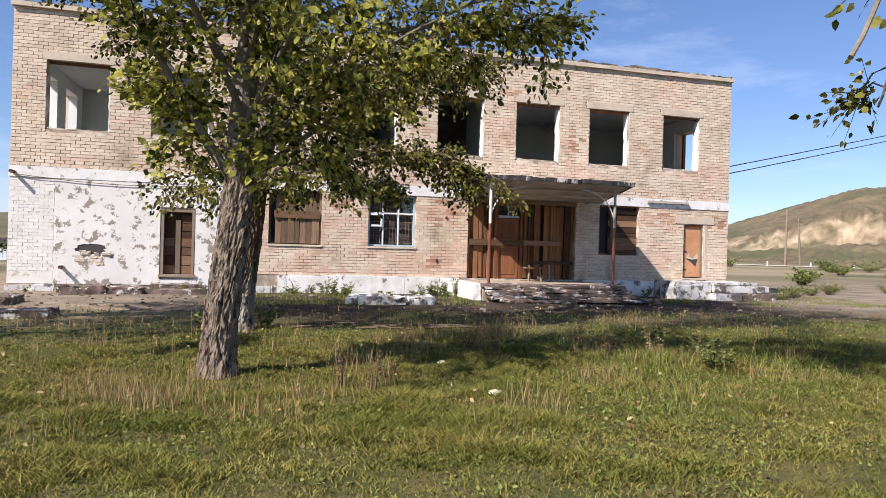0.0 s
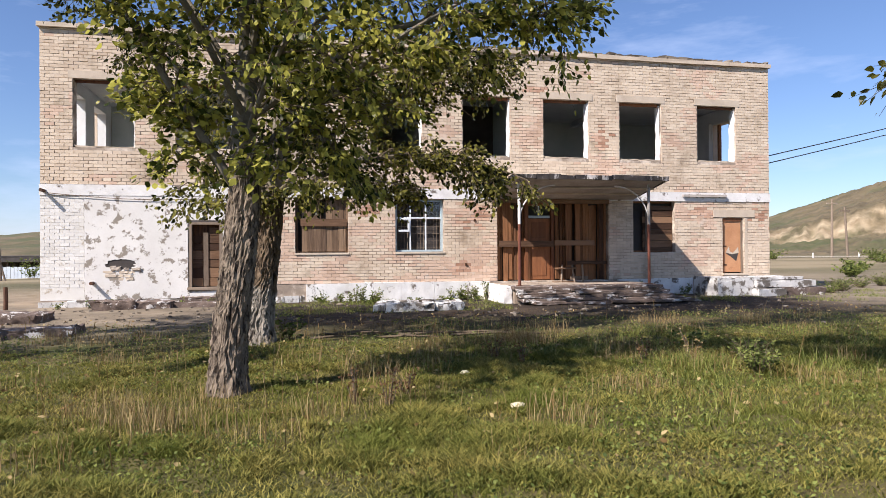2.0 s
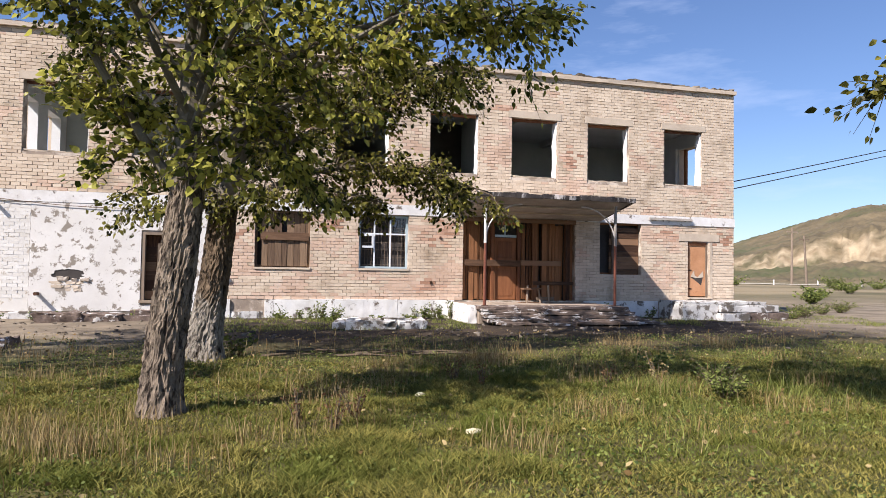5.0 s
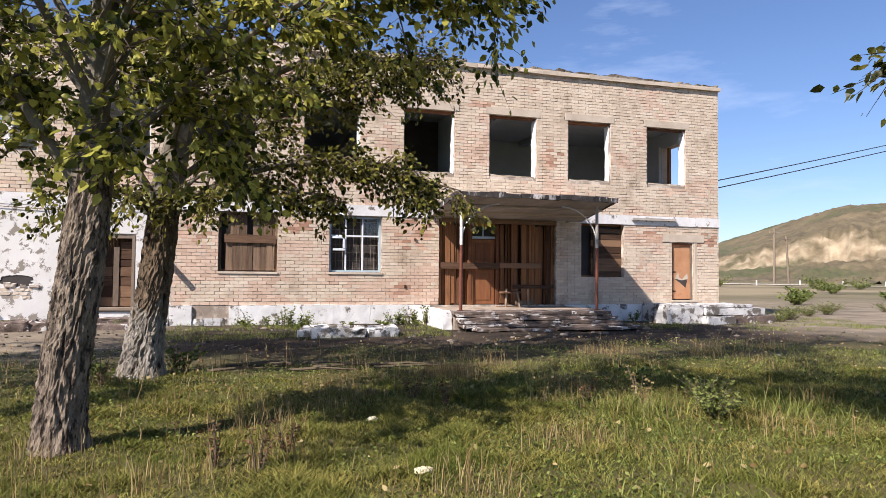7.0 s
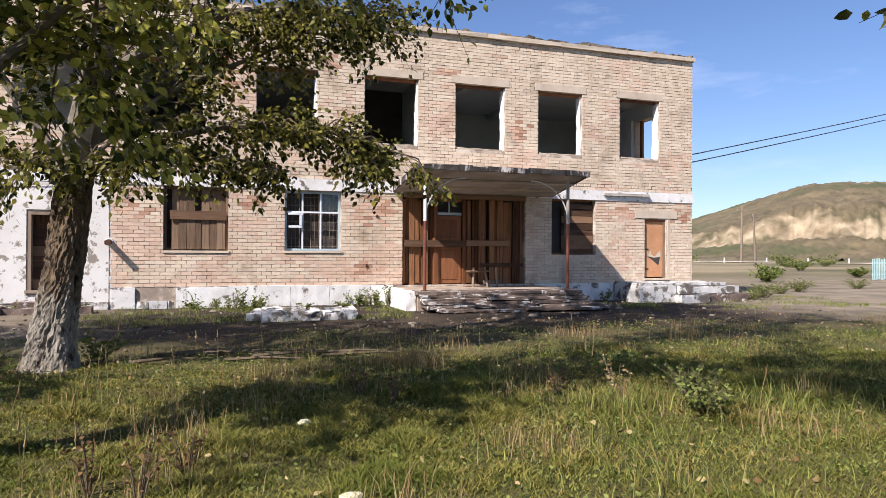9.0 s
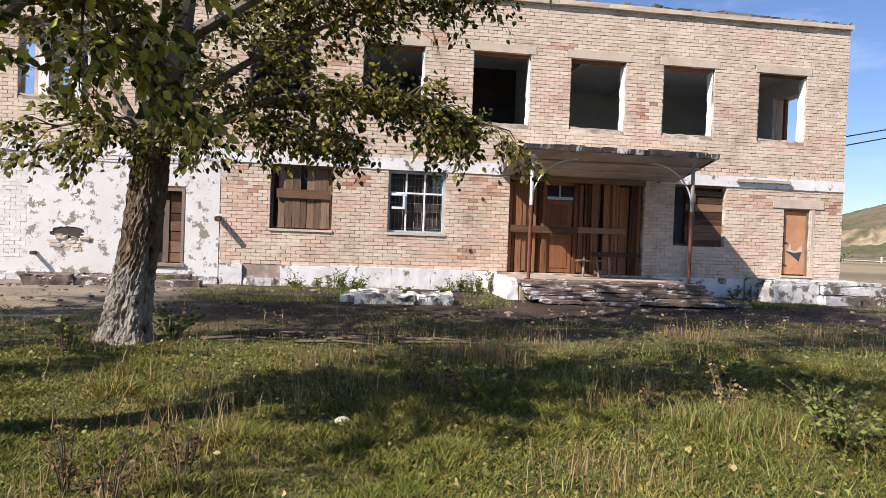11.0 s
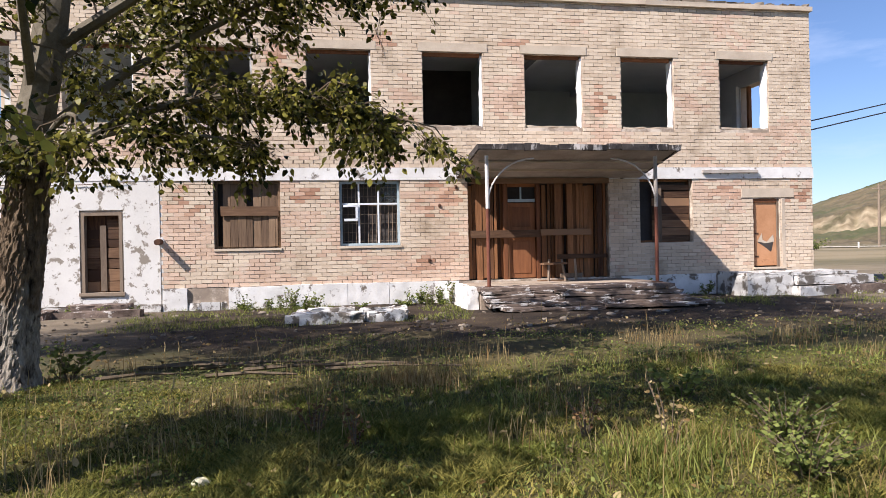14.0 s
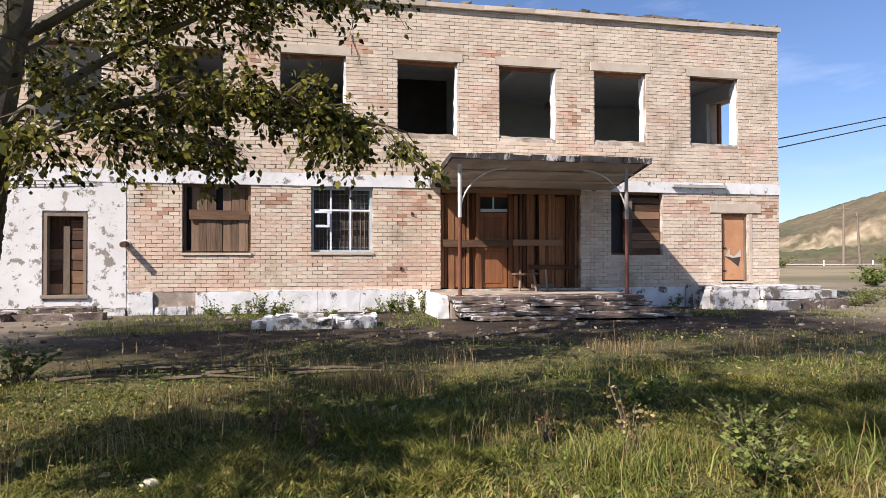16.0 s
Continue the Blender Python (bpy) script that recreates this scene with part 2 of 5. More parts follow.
M_ROAD = mat("pale_road", (0.50, 0.44, 0.36), (0.66, 0.60, 0.50), 0.2, 0.95, 0)
M_GLASS = bpy.data.materials.new("window_glass")
M_GLASS.use_nodes = True
gb = M_GLASS.node_tree.nodes["Principled BSDF"]
gb.inputs["Base Color"].default_value = (0.9, 0.95, 0.95, 1)
gb.inputs["Transmission Weight"].default_value, gb.inputs["Roughness"].default_value, gb.inputs["IOR"].default_value = 1.0, 0.03, 1.45

# ---- mesh helpers ----


def part(name, bm, material, parent=None, label=""):
    me = bpy.data.meshes.new(name)
    if isinstance(bm, tuple):
        me.from_pydata(bm[0], [], bm[1])
    else:
        bm.to_mesh(me)
        bm.free()
    me.materials.append(material)
    ob = new(name, me)
    ob.parent = parent
    if label:
        tagged(ob, label)
    return ob


def thing(name, label, category, at=(0, 0, 0), group="", kind=""):
    ob = new(name)
    ob.empty_display_size = 0.2
    ob.location = at
    return tagged(ob, label, category, group, kind)


def structure(name, data, material, label, category):
    return tagged(part(name, data, material), label, category, kind="structure")


def box(bm, x0, x1, y0, y1, z0, z1, bevel=0.0, rough=0.0, turn=0.0):
    """A box, its corners jittered by rough and turned about its middle by turn degrees."""
    cx, cy = (x0 + x1) / 2, (y0 + y1) / 2
    ca, sa = math.cos(radians(turn)), math.sin(radians(turn))
    vs = []
    for x, y, z in ((x0, y0, z0), (x1, y0, z0), (x1, y1, z0), (x0, y1, z0), (x0, y0, z1), (x1, y0, z1), (x1, y1, z1), (x0, y1, z1)):
        x, y, z = (v + random.uniform(-rough, rough) for v in (x, y, z))
        vs.append(bm.verts.new((cx + (x - cx) * ca - (y - cy) * sa, cy + (x - cx) * sa + (y - cy) * ca, z)))
    fs = [bm.faces.new([vs[i] for i in f]) for f in ((0, 3, 2, 1), (4, 5, 6, 7), (0, 1, 5, 4), (1, 2, 6, 5), (2, 3, 7, 6), (3, 0, 4, 7))]
    if bevel:
        bmesh.ops.bevel(bm, geom=list({e for f in fs for e in f.edges}), offset=bevel, segments=1, affect="EDGES")


def block(*a, **k):
    bm = bmesh.new()
    box(bm, *a, **k)
    return bm


def crumbled(x0, x1, y0, y1, z0, z1, cuts=7, amount=0.035, turn=0.0):
    """A block with broken, uneven faces and edges."""
    bm = bmesh.new()
    box(bm, x0, x1, y0, y1, z0, z1, rough=amount * 0.4, turn=turn)
    bmesh.ops.subdivide_edges(bm, edges=bm.edges[:], cuts=cuts, use_grid_fill=True)
    c = Vector(((x0 + x1) / 2, (y0 + y1) / 2, (z0 + z1) / 2))
    half = Vector(((x1 - x0) / 2, (y1 - y0) / 2, (z1 - z0) / 2))
    s = random.uniform(0, 50)
    for v in bm.verts:
        d = v.co - c
        rim = sum(abs(d[i]) > half[i] - 0.03 for i in range(3))
        n = noise.noise_vector(v.co * 5 + Vector((s, s, s)))
        v.co += n * amount * (0.25 + 0.4 * rim)
        if rim > 1:
            v.co -= d.normalized() * amount * max(0, noise.noise(v.co * 9 + Vector((s, 0, s)))) * 1.6
    return bm


def tube_into(data, pts, r0, r1, sides=6, rough=0.0):
    """A tapered tube along points, into (verts, faces)."""
    vs, fs = data
    pts = [Vector(p) for p in pts]
    base = len(vs)
    for i, p in enumerate(pts):
        d = (pts[min(i + 1, len(pts) - 1)] - pts[max(i - 1, 0)]).normalized()
        a = d.orthogonal().normalized() if abs(d.z) < 0.9 else Vector((1, 0, 0)).cross(d).normalized()
        b = d.cross(a)
        r = r0 + (r1 - r0) * i / (len(pts) - 1)
        for k in range(sides):
            an = 2 * math.pi * k / sides
            q = 1 + random.uniform(-rough, rough)
            vs.append(tuple(p + (a * math.cos(an) + b * math.sin(an)) * r * q))
    for i in range(len(pts) - 1):
        for k in range(sides):
            k2 = (k + 1) % sides
            fs.append((base + i * sides + k, base + i * sides + k2, base + (i + 1) * sides + k2, base + (i + 1) * sides + k))
    fs.append(tuple(base + k for k in reversed(range(sides))))
    fs.append(tuple(base + (len(pts) - 1) * sides + k for k in range(sides)))


def tube(pts, r0, r1=None, sides=8, rough=0.0):
    data = ([], [])
    tube_into(data, pts, r0, r0 if r1 is None else r1, sides, rough)
    return data


def pierced(x0, x1, z0, z1, holes, ya, yb, axis="y"):
    """A wall between two planes with openings right through it, (verts, faces). axis: the thin direction."""
    xs = sorted({x0, x1, *[h[0] for h in holes], *[h[1] for h in holes]})
    zs = sorted({z0, z1, *[h[2] for h in holes], *[h[3] for h in holes]})
    xs, zs = [x for x in xs if x0 <= x <= x1], [z for z in zs if z0 <= z <= z1]
    solid = {}
    for i in range(len(xs) - 1):
        for k in range(len(zs) - 1):
            mx, mz = (xs[i] + xs[i + 1]) / 2, (zs[k] + zs[k + 1]) / 2
            solid[i, k] = not any(h[0] < mx < h[1] and h[2] < mz < h[3] for h in holes)
    vs, fs, index = [], [], {}

    def v(i, k, y):
        key = (i, k, y)
        if key not in index:
            index[key] = len(vs)
            vs.append((xs[i], y, zs[k]) if axis == "y" else (y, xs[i], zs[k]))
        return index[key]

    for (i, k), s in solid.items():
        if not s:
            continue
        fs.append((v(i, k, ya), v(i + 1, k, ya), v(i + 1, k + 1, ya), v(i, k + 1, ya)))
        fs.append((v(i, k, yb), v(i, k + 1, yb), v(i + 1, k + 1, yb), v(i + 1, k, yb)))
        for di, dk, (a, b) in ((-1, 0, ((0, 0), (0, 1))), (1, 0, ((1, 1), (1, 0))), (0, -1, ((1, 0), (0, 0))), (0, 1, ((0, 1), (1, 1)))):
            if not solid.get((i + di, k + dk), False):
                fs.append((v(i + a[0], k + a[1], ya), v(i + b[0], k + b[1], ya), v(i + b[0], k + b[1], yb), v(i + a[0], k + a[1], yb)))
    return vs, fs


def fbm(x, y, z=0.0, octaves=4):
    return noise.fractal(Vector((x, y, z)), 1.0, 2.0, octaves)


# ---- ground and distance ----


def ground_height(x, y):
    d = math.hypot(x + 13, y + 18)
    h = 0.035 * fbm(x * 0.5, y * 0.5) + 0.02 * fbm(x * 2, y * 2, 3)
    far = min(max((d - 24) / 60, 0), 1)
    side = min(max((x + 10) / 40, -1), 1)
    return h - 0.03 + far * (0.45 * max(side, 0) - 0.95 * max(-side, 0)) + far * 0.15 * fbm(x * 0.03, y * 0.03)


def axis_steps(lo, hi, step, reach):
    out = list(np.arange(lo, hi, step))
    s, a = step, hi
    while a < reach:
        out.append(a)
        s *= 1.16
        a += s
    s, a = step, lo
    while a > -reach:
        s *= 1.16
        a -= s
        out.insert(0, a)
    return out


gx, gy = axis_steps(-24, 3, 0.22, 3000), axis_steps(-20, -2, 0.22, 3000)
gv = [(x, y, ground_height(x, y)) for y in gy for x in gx]
gf = [(j * len(gx) + i, j * len(gx) + i + 1, (j + 1) * len(gx) + i + 1, (j + 1) * len(gx) + i) for j in range(len(gy) - 1) for i in range(len(gx) - 1)]
M_GROUND = mat("trodden_meadow_soil", (0.030, 0.026, 0.009), (0.15, 0.120, 0.045), 2.2, 0.97, 1.0, 38, c=(0.045, 0.054, 0.010), cscale=0.9, cedge=(0.45, 0.62), depth=0.05)
# bare earth along the foot of the building, dark soil deepened by painted shade, dry steppe beyond
gn, gl = M_GROUND.node_tree.nodes, M_GROUND.node_tree.links
gcol = gn["Principled BSDF"].inputs["Base Color"].links[0].from_socket
ggeo = gn.new("ShaderNodeNewGeometry")
gsep = gn.new("ShaderNodeSeparateXYZ")
gl.new(ggeo.outputs["Position"], gsep.inputs["Vector"])
gnoise = gn.new("ShaderNodeTexNoise")
gnoise.inputs["Scale"].default_value, gnoise.inputs["Detail"].default_value = 0.55, 6
gl.new(ggeo.outputs["Position"], gnoise.inputs["Vector"])
gsum = gn.new("ShaderNodeMath")
gsum.operation = "MULTIPLY_ADD"
gsum.inputs[1].default_value = 7.0
gl.new(gnoise.outputs["Fac"], gsum.inputs[0])
gl.new(gsep.outputs["Y"], gsum.inputs[2])
grange = gn.new("ShaderNodeMapRange")
grange.inputs["From Min"].default_value, grange.inputs["From Max"].default_value = -5.5, -2.5
gl.new(gsum.outputs[0], grange.inputs["Value"])
gearth = gn.new("ShaderNodeValToRGB")
gearth.color_ramp.elements[0].position, gearth.color_ramp.elements[1].position = 0.35, 0.66
# dark soil brown, lowered further to hold the shade lying in front of the porch
gearth.color_ramp.elements[0].color, gearth.color_ramp.elements[1].color = (0.015, 0.010, 0.007, 1), (0.062, 0.043, 0.027, 1)
gnoise2 = gn.new("ShaderNodeTexNoise")
gnoise2.inputs["Scale"].default_value, gnoise2.inputs["Detail"].default_value = 0.8, 8
gl.new(ggeo.outputs["Position"], gnoise2.inputs["Vector"])
gl.new(gnoise2.outputs["Fac"], gearth.inputs["Fac"])
gmix = gn.new("ShaderNodeMixRGB")
gl.new(grange.outputs["Result"], gmix.inputs["Fac"])
gl.new(gcol, gmix.inputs["Color1"])
gpath = gn.new("ShaderNodeMapRange")
gpath.inputs["From Min"].default_value, gpath.inputs["From Max"].default_value = -15.0, -18.5
gl.new(gsep.outputs["X"], gpath.inputs["Value"])
gpath2 = gn.new("ShaderNodeMapRange")
gpath2.inputs["From Min"].default_value, gpath2.inputs["From Max"].default_value = -1.0, 3.0
gl.new(gsep.outputs["X"], gpath2.inputs["Value"])
gboth = gn.new("ShaderNodeMath")
gboth.operation = "ADD"
gl.new(gpath.outputs["Result"], gboth.inputs[0])
gl.new(gpath2.outputs["Result"], gboth.inputs[1])
gdust = gn.new("ShaderNodeMath")
gdust.operation = "MULTIPLY"
gl.new(gboth.outputs[0], gdust.inputs[0])
gl.new(gnoise2.outputs["Fac"], gdust.inputs[1])
gpale = gn.new("ShaderNodeMixRGB")
gpale.inputs["Color2"].default_value = (0.36, 0.295, 0.21, 1)
gl.new(gdust.outputs[0], gpale.inputs["Fac"])
gl.new(gearth.outputs["Color"], gpale.inputs["Color1"])
gl.new(gpale.outputs["Color"], gmix.inputs["Color2"])
gfar = gn.new("ShaderNodeMapRange")
gfar.inputs["From Min"].default_value, gfar.inputs["From Max"].default_value = 4.0, 18.0
gl.new(gsep.outputs["Y"], gfar.inputs["Value"])
gsteppe = gn.new("ShaderNodeValToRGB")
gsteppe.color_ramp.elements[0].position, gsteppe.color_ramp.elements[1].position = 0.38, 0.62
gsteppe.color_ramp.elements[0].color, gsteppe.color_ramp.elements[1].color = (0.085, 0.078, 0.036, 1), (0.25, 0.20, 0.12, 1)
gmap = gn.new("ShaderNodeMapping")
gmap.inputs["Scale"].default_value = (0.03, 0.06, 1)
gl.new(ggeo.outputs["Position"], gmap.inputs["Vector"])
gnoise3 = gn.new("ShaderNodeTexNoise")
gnoise3.inputs["Scale"].default_value, gnoise3.inputs["Detail"].default_value = 1.6, 8
gl.new(gmap.outputs["Vector"], gnoise3.inputs["Vector"])
gl.new(gnoise3.outputs["Fac"], gsteppe.inputs["Fac"])
gmix2 = gn.new("ShaderNodeMixRGB")
gl.new(gfar.outputs["Result"], gmix2.inputs["Fac"])
gl.new(gmix.outputs["Color"], gmix2.inputs["Color1"])
gl.new(gsteppe.outputs["Color"], gmix2.inputs["Color2"])
gl.new(gmix2.outputs["Color"], gn["Principled BSDF"].inputs["Base Color"])
ground = structure("ground", (gv, gf), M_GROUND, "meadow of grass and soil with bare earth by the building", "ground")

M_HILL = mat("dry_hillside", (0.055, 0.045, 0.026), (0.20, 0.155, 0.088), 0.11, 0.97, 0.5, 0.8, c=(0.075, 0.08, 0.035), cscale=0.03, cedge=(0.48, 0.6), depth=0.6)
# pale sand where the slope has slipped, broken by scrub
hn, hl = M_HILL.node_tree.nodes, M_HILL.node_tree.links
h_col = hn["Principled BSDF"].inputs["Base Color"].links[0].from_socket
h_bare, h_geo, h_rough, h_fine = hn.new("ShaderNodeAttribute"), hn.new("ShaderNodeNewGeometry"), hn.new("ShaderNodeTexNoise"), hn.new("ShaderNodeTexNoise")
h_bare.attribute_name = "bare"
h_rough.inputs["Scale"].default_value, h_rough.inputs["Detail"].default_value = 0.11, 8
h_fine.inputs["Scale"].default_value, h_fine.inputs["Detail"].default_value = 0.25, 6
hl.new(h_geo.outputs["Position"], h_rough.inputs["Vector"])
hl.new(h_geo.outputs["Position"], h_fine.inputs["Vector"])
h_sum = hn.new("ShaderNodeMath")
h_sum.operation = "MULTIPLY_ADD"
h_sum.inputs[1].default_value = 0.65
hl.new(h_bare.outputs["Fac"], h_sum.inputs[0])
hl.new(h_rough.outputs["Fac"], h_sum.inputs[2])
h_edge = hn.new("ShaderNodeMapRange")
h_edge.inputs["From Min"].default_value, h_edge.inputs["From Max"].default_value = 1.02, 1.24
hl.new(h_sum.outputs[0], h_edge.inputs["Value"])
h_sand = hn.new("ShaderNodeValToRGB")
h_sand.color_ramp.elements[0].position, h_sand.color_ramp.elements[1].position = 0.35, 0.62
h_sand.color_ramp.elements[0].color, h_sand.color_ramp.elements[1].color = (0.20, 0.15, 0.09, 1), (0.38, 0.305, 0.20, 1)
hl.new(h_fine.outputs["Fac"], h_sand.inputs["Fac"])
h_mix = hn.new("ShaderNodeMixRGB")
hl.new(h_edge.outputs["Result"], h_mix.inputs["Fac"])
hl.new(h_col, h_mix.inputs["Color1"])
hl.new(h_sand.outputs["Color"], h_mix.inputs["Color2"])
hl.new(h_mix.outputs["Color"], hn["Principled BSDF"].inputs["Base Color"])


def hill_size(az):
    right = min(max((az - 30) / 16.5, 0), 1.03)
    return right


def hill_point(az, u):
    """u from 0 at the foot to 1 behind the crest."""
    s = hill_size(az)
    w = 0.06 * fbm(az * 0.12, 1.0) + 0.03 * fbm(az * 0.7, 5.0)
    d = 150 + 190 * u + 14 * fbm(az * 0.06, u * 2)
    cut = 0.30 + w
    if u < 0.16:
        h = 1.8 * u / 0.16
    elif u < cut:
        h = 1.8 + 4.4 * (u - 0.16) / (cut - 0.16)
    elif u < cut + 0.07:
        h = 6.2 + 8.5 * (u - cut) / 0.07
    else:
        h = 14.7 + 15.5 * math.sin(min((u - cut - 0.07) / (0.93 - cut), 1) * math.pi / 2)
    h = h * s + (0.5 + 0.6 * fbm(az * 0.5, u * 9) + 0.8 * fbm(az * 1.8, u * 26)) * s + (6.0 + 16.0 * min(max((24 - az) / 16, 0), 1)) * (1 - min(s, 1)) * max(u - 0.2, 0) * (0.62 + 0.25 * fbm(az * 0.09, 2.0))
    a = radians(az)
    return (-13.5 + d * math.sin(a), -19.5 + d * math.cos(a), h - 0.4), u, cut


hv, hf, hc = [], [], []
HN, HM = 430, 140
US = [*np.linspace(0, 0.19, 15), *np.linspace(0.2, 0.5, 90), *np.linspace(0.51, 1, 35)]
AZ = [*np.linspace(-85, 22, 70), *np.linspace(22.3, 68, 320), *np.linspace(69, 92, 40)]
for i in range(HN):
    for j in range(HM):
        p, u, cut = hill_point(AZ[i], US[j])
        hv.append(p)
        az = AZ[i]
        inside = min((u - cut + 0.03) / 0.02, (cut + 0.085 + 0.05 * fbm(az * 0.35, 4.0) - u) / 0.025, (az - 35 - 6 * fbm(az * 0.25, u * 5, 8)) / 3)
        hc.append(min(max(inside, 0), 1))
for i in range(HN - 1):
    for j in range(HM - 1):
        hf.append((i * HM + j, i * HM + j + 1, (i + 1) * HM + j + 1, (i + 1) * HM + j))
hill = structure("backdrop", (hv, hf), M_HILL, "dry brown hills with a pale sandy cliff face", "hill")
bare = hill.data.attributes.new("bare", "FLOAT", "POINT")
bare.data.foreach_set("value", hc)
hill.data.polygons.foreach_set("use_smooth", [True] * len(hf))

bm = bmesh.new()
for i in range(60):
    a0, a1 = radians(20 + i), radians(21 + i)
    q = [(-13.5 + r * math.sin(a), -19.5 + r * math.cos(a)) for a, r in ((a0, 100), (a1, 100), (a1, 104), (a0, 104))]
    bm.faces.new([bm.verts.new((x, y, ground_height(x, y) + 0.12)) for x, y in q])
structure("road", bm, M_ROAD, "pale dusty track crossing the steppe", "road")

# ---- the building ----
XL, XR, TOP, DEEP = -22.2, 1.92, 8.12, 11.0
UPPER = [(-21.32, -19.64), (-18.48, -16.84), (-15.62, -13.98), (-12.62, -10.95), (-9.58, -7.95), (-6.77, -5.13), (-3.98, -2.40), (-0.98, 0.56)]
WINDOWS = [(a, b, 4.65, 6.67) for a, b in UPPER]
D1, WA, WB, PORTAL, WR, DR = (-18.12, -17.17, 0.46, 2.47), (-14.98, -13.34, 1.51, 3.24), (-11.83, -10.25, 1.52, 3.22), (-8.42, -4.42, 0.52, 3.24), (-3.49, -1.89, 1.45, 3.24), (0.0, 0.84, 0.67, 2.66)
HOLE = (-20.46, -19.58, 1.04, 1.37)
OPEN = WINDOWS + [D1, WA, WB, PORTAL, WR, DR]
BAND = (3.24, 3.56)
north = structure("wall_front", pierced(XL, XR, -0.3, TOP, OPEN, 0.014, 0.36), M_MORTAR, "two-storey tan brick front wall with empty window openings", "wall")

LEFT_HOLES = [(1.5, 2.9, 4.65, 6.67), (3.9, 5.3, 4.65, 6.67)]
RIGHT_HOLES = [(1.0, 2.83, 4.65, 6.55)]
structure("wall_left", pierced(0.36, DEEP, -0.3, TOP, LEFT_HOLES, XL, XL + 0.1, "x"), M_BRICK, "tan brick end wall of the building", "wall")
structure("wall_right", pierced(0.36, DEEP, -0.3, TOP, RIGHT_HOLES, XR - 0.36, XR, "x"), M_BRICK, "tan brick end wall of the building", "wall")
structure("wall_back", pierced(XL, XR, -0.3, TOP, [], DEEP, DEEP + 0.5), M_BRICK, "brick back wall of the building", "wall")
structure("floor_upper", block(XL + 0.37, XR - 0.37, 0.36, DEEP, 3.7, 4.0), M_SLAB, "concrete slab floor of the upper storey", "floor")
structure("floor_lower", block(XL + 0.37, XR - 0.37, 0.36, DEEP, 0.1, 0.4), M_SLAB, "concrete floor of the lower storey", "floor")
structure("roof", block(XL + 0.37, XR - 0.37, 0.36, DEEP, 7.1, 7.4), M_SLAB, "flat concrete slab roof and ceiling", "ceiling")
# rooms of the upper storey
for n, (x, y0, y1) in enumerate(((-16.2, 0.36, DEEP), (-10.3, 0.36, DEEP), (-7.4, 0.36, DEEP))):
    structure("wall_partition_%d" % (n + 1), block(x - 0.12, x + 0.12, y0, y1, 4.0, 7.1), M_INNER, "grey-green plastered inner wall", "wall")
structure("wall_inner_right", block(-7.28, XR - 0.4, 6.0, 6.2, 4.0, 7.1), M_INNER, "grey-green plastered inner wall", "wall")
structure("wall_inner_left", block(XL + 0.4, -16.32, 6.0, 6.2, 4.0, 7.1), M_INNER, "grey-green plastered inner wall", "wall")
# the unlit look of the hall is put into this wall's colour
structure("wall_inner_hall", block(-10.18, -7.52, 3.5, 3.7, 4.0, 7.1), M_DARK, "inner wall of the hall, room shade put in its dark tone", "wall")
structure("wall_lining_right", pierced(0.36, 6.0, 4.0, 7.1, RIGHT_HOLES, XR - 0.39, XR - 0.363, "x"), M_INNER_WHITE, "white inner plaster with window opening", "wall")
structure("wall_lining_left", pierced(0.36, 6.0, 4.0, 7.1, LEFT_HOLES, XL + 0.103, XL + 0.39, "x"), M_INNER_WHITE, "white inner plaster with window openings", "wall")
structure("trim_casing", block(XR - 0.52, XR - 0.392, 2.86, 3.12, 4.6, 6.62), M_INNER_WHITE, "white plastered pier beside the end window", "casing")
structure("trim_mullion", block(XR - 0.3, XR - 0.2, 2.5, 2.62, 4.66, 6.54), M_WOOD_RED, "dark upright left in the end window", "window frame")
# lower rooms get their gloom from this wall's dark colour
structure("wall_lower_inner", block(XL + 0.37, XR - 0.37, 2.6, 2.8, 0.4, 3.7), M_DARK, "inner wall of the lower storey, toned dark as room shade", "wall")
for i, x in enumerate((-5.9, -3.2)):
    structure("trim_beam_%d" % (i + 1), block(x - 0.1, x + 0.1, 0.6, 5.9, 6.88, 7.1), M_SLAB, "concrete ceiling beam", "beam")

# plastered reveals of the upper openings
for a, b in UPPER:
    structure("trim_reveal", crumbled(b - 0.035, b - 0.002, 0.07, 0.35, 4.66, 6.6, 9, 0.03), M_INNER_WHITE, "white plastered window reveal with broken edges", "reveal")
    structure("trim_sill", crumbled(a + 0.02, b - 0.04, 0.03, 0.35, 4.652, 4.70, 9, 0.03), M_LINTEL, "broken mortar sill of an empty window", "sill")
    structure("trim_lintel", block(a - 0.12, b + 0.14, -0.012, 0.013, 6.672, 6.90, rough=0.004), M_LINTEL, "pale concrete window lintel", "lintel")
    bm = bmesh.new()
    box(bm, a + 0.03, b - 0.05, 0.14, 0.22, 6.58, 6.665, rough=0.008)
    structure("trim_frame", bm, M_WOOD_RED, "remains of a wooden window head", "window frame")
structure("trim_lintel", block(-0.37, 1.29, -0.012, 0.013, 2.69, 2.95, rough=0.004), M_LINTEL, "pale concrete door lintel", "lintel")
bm = bmesh.new()
x = XL - 0.015
while x < XR:
    w = random.uniform(2.4, 3.4)
    box(bm, x, min(x + w, XR + 0.02), -0.025, 0.013, BAND[0], BAND[1], rough=0.004)
    x += w
structure("trim_band", bm, M_WHITEWASH, "whitewashed concrete belt course", "belt course")

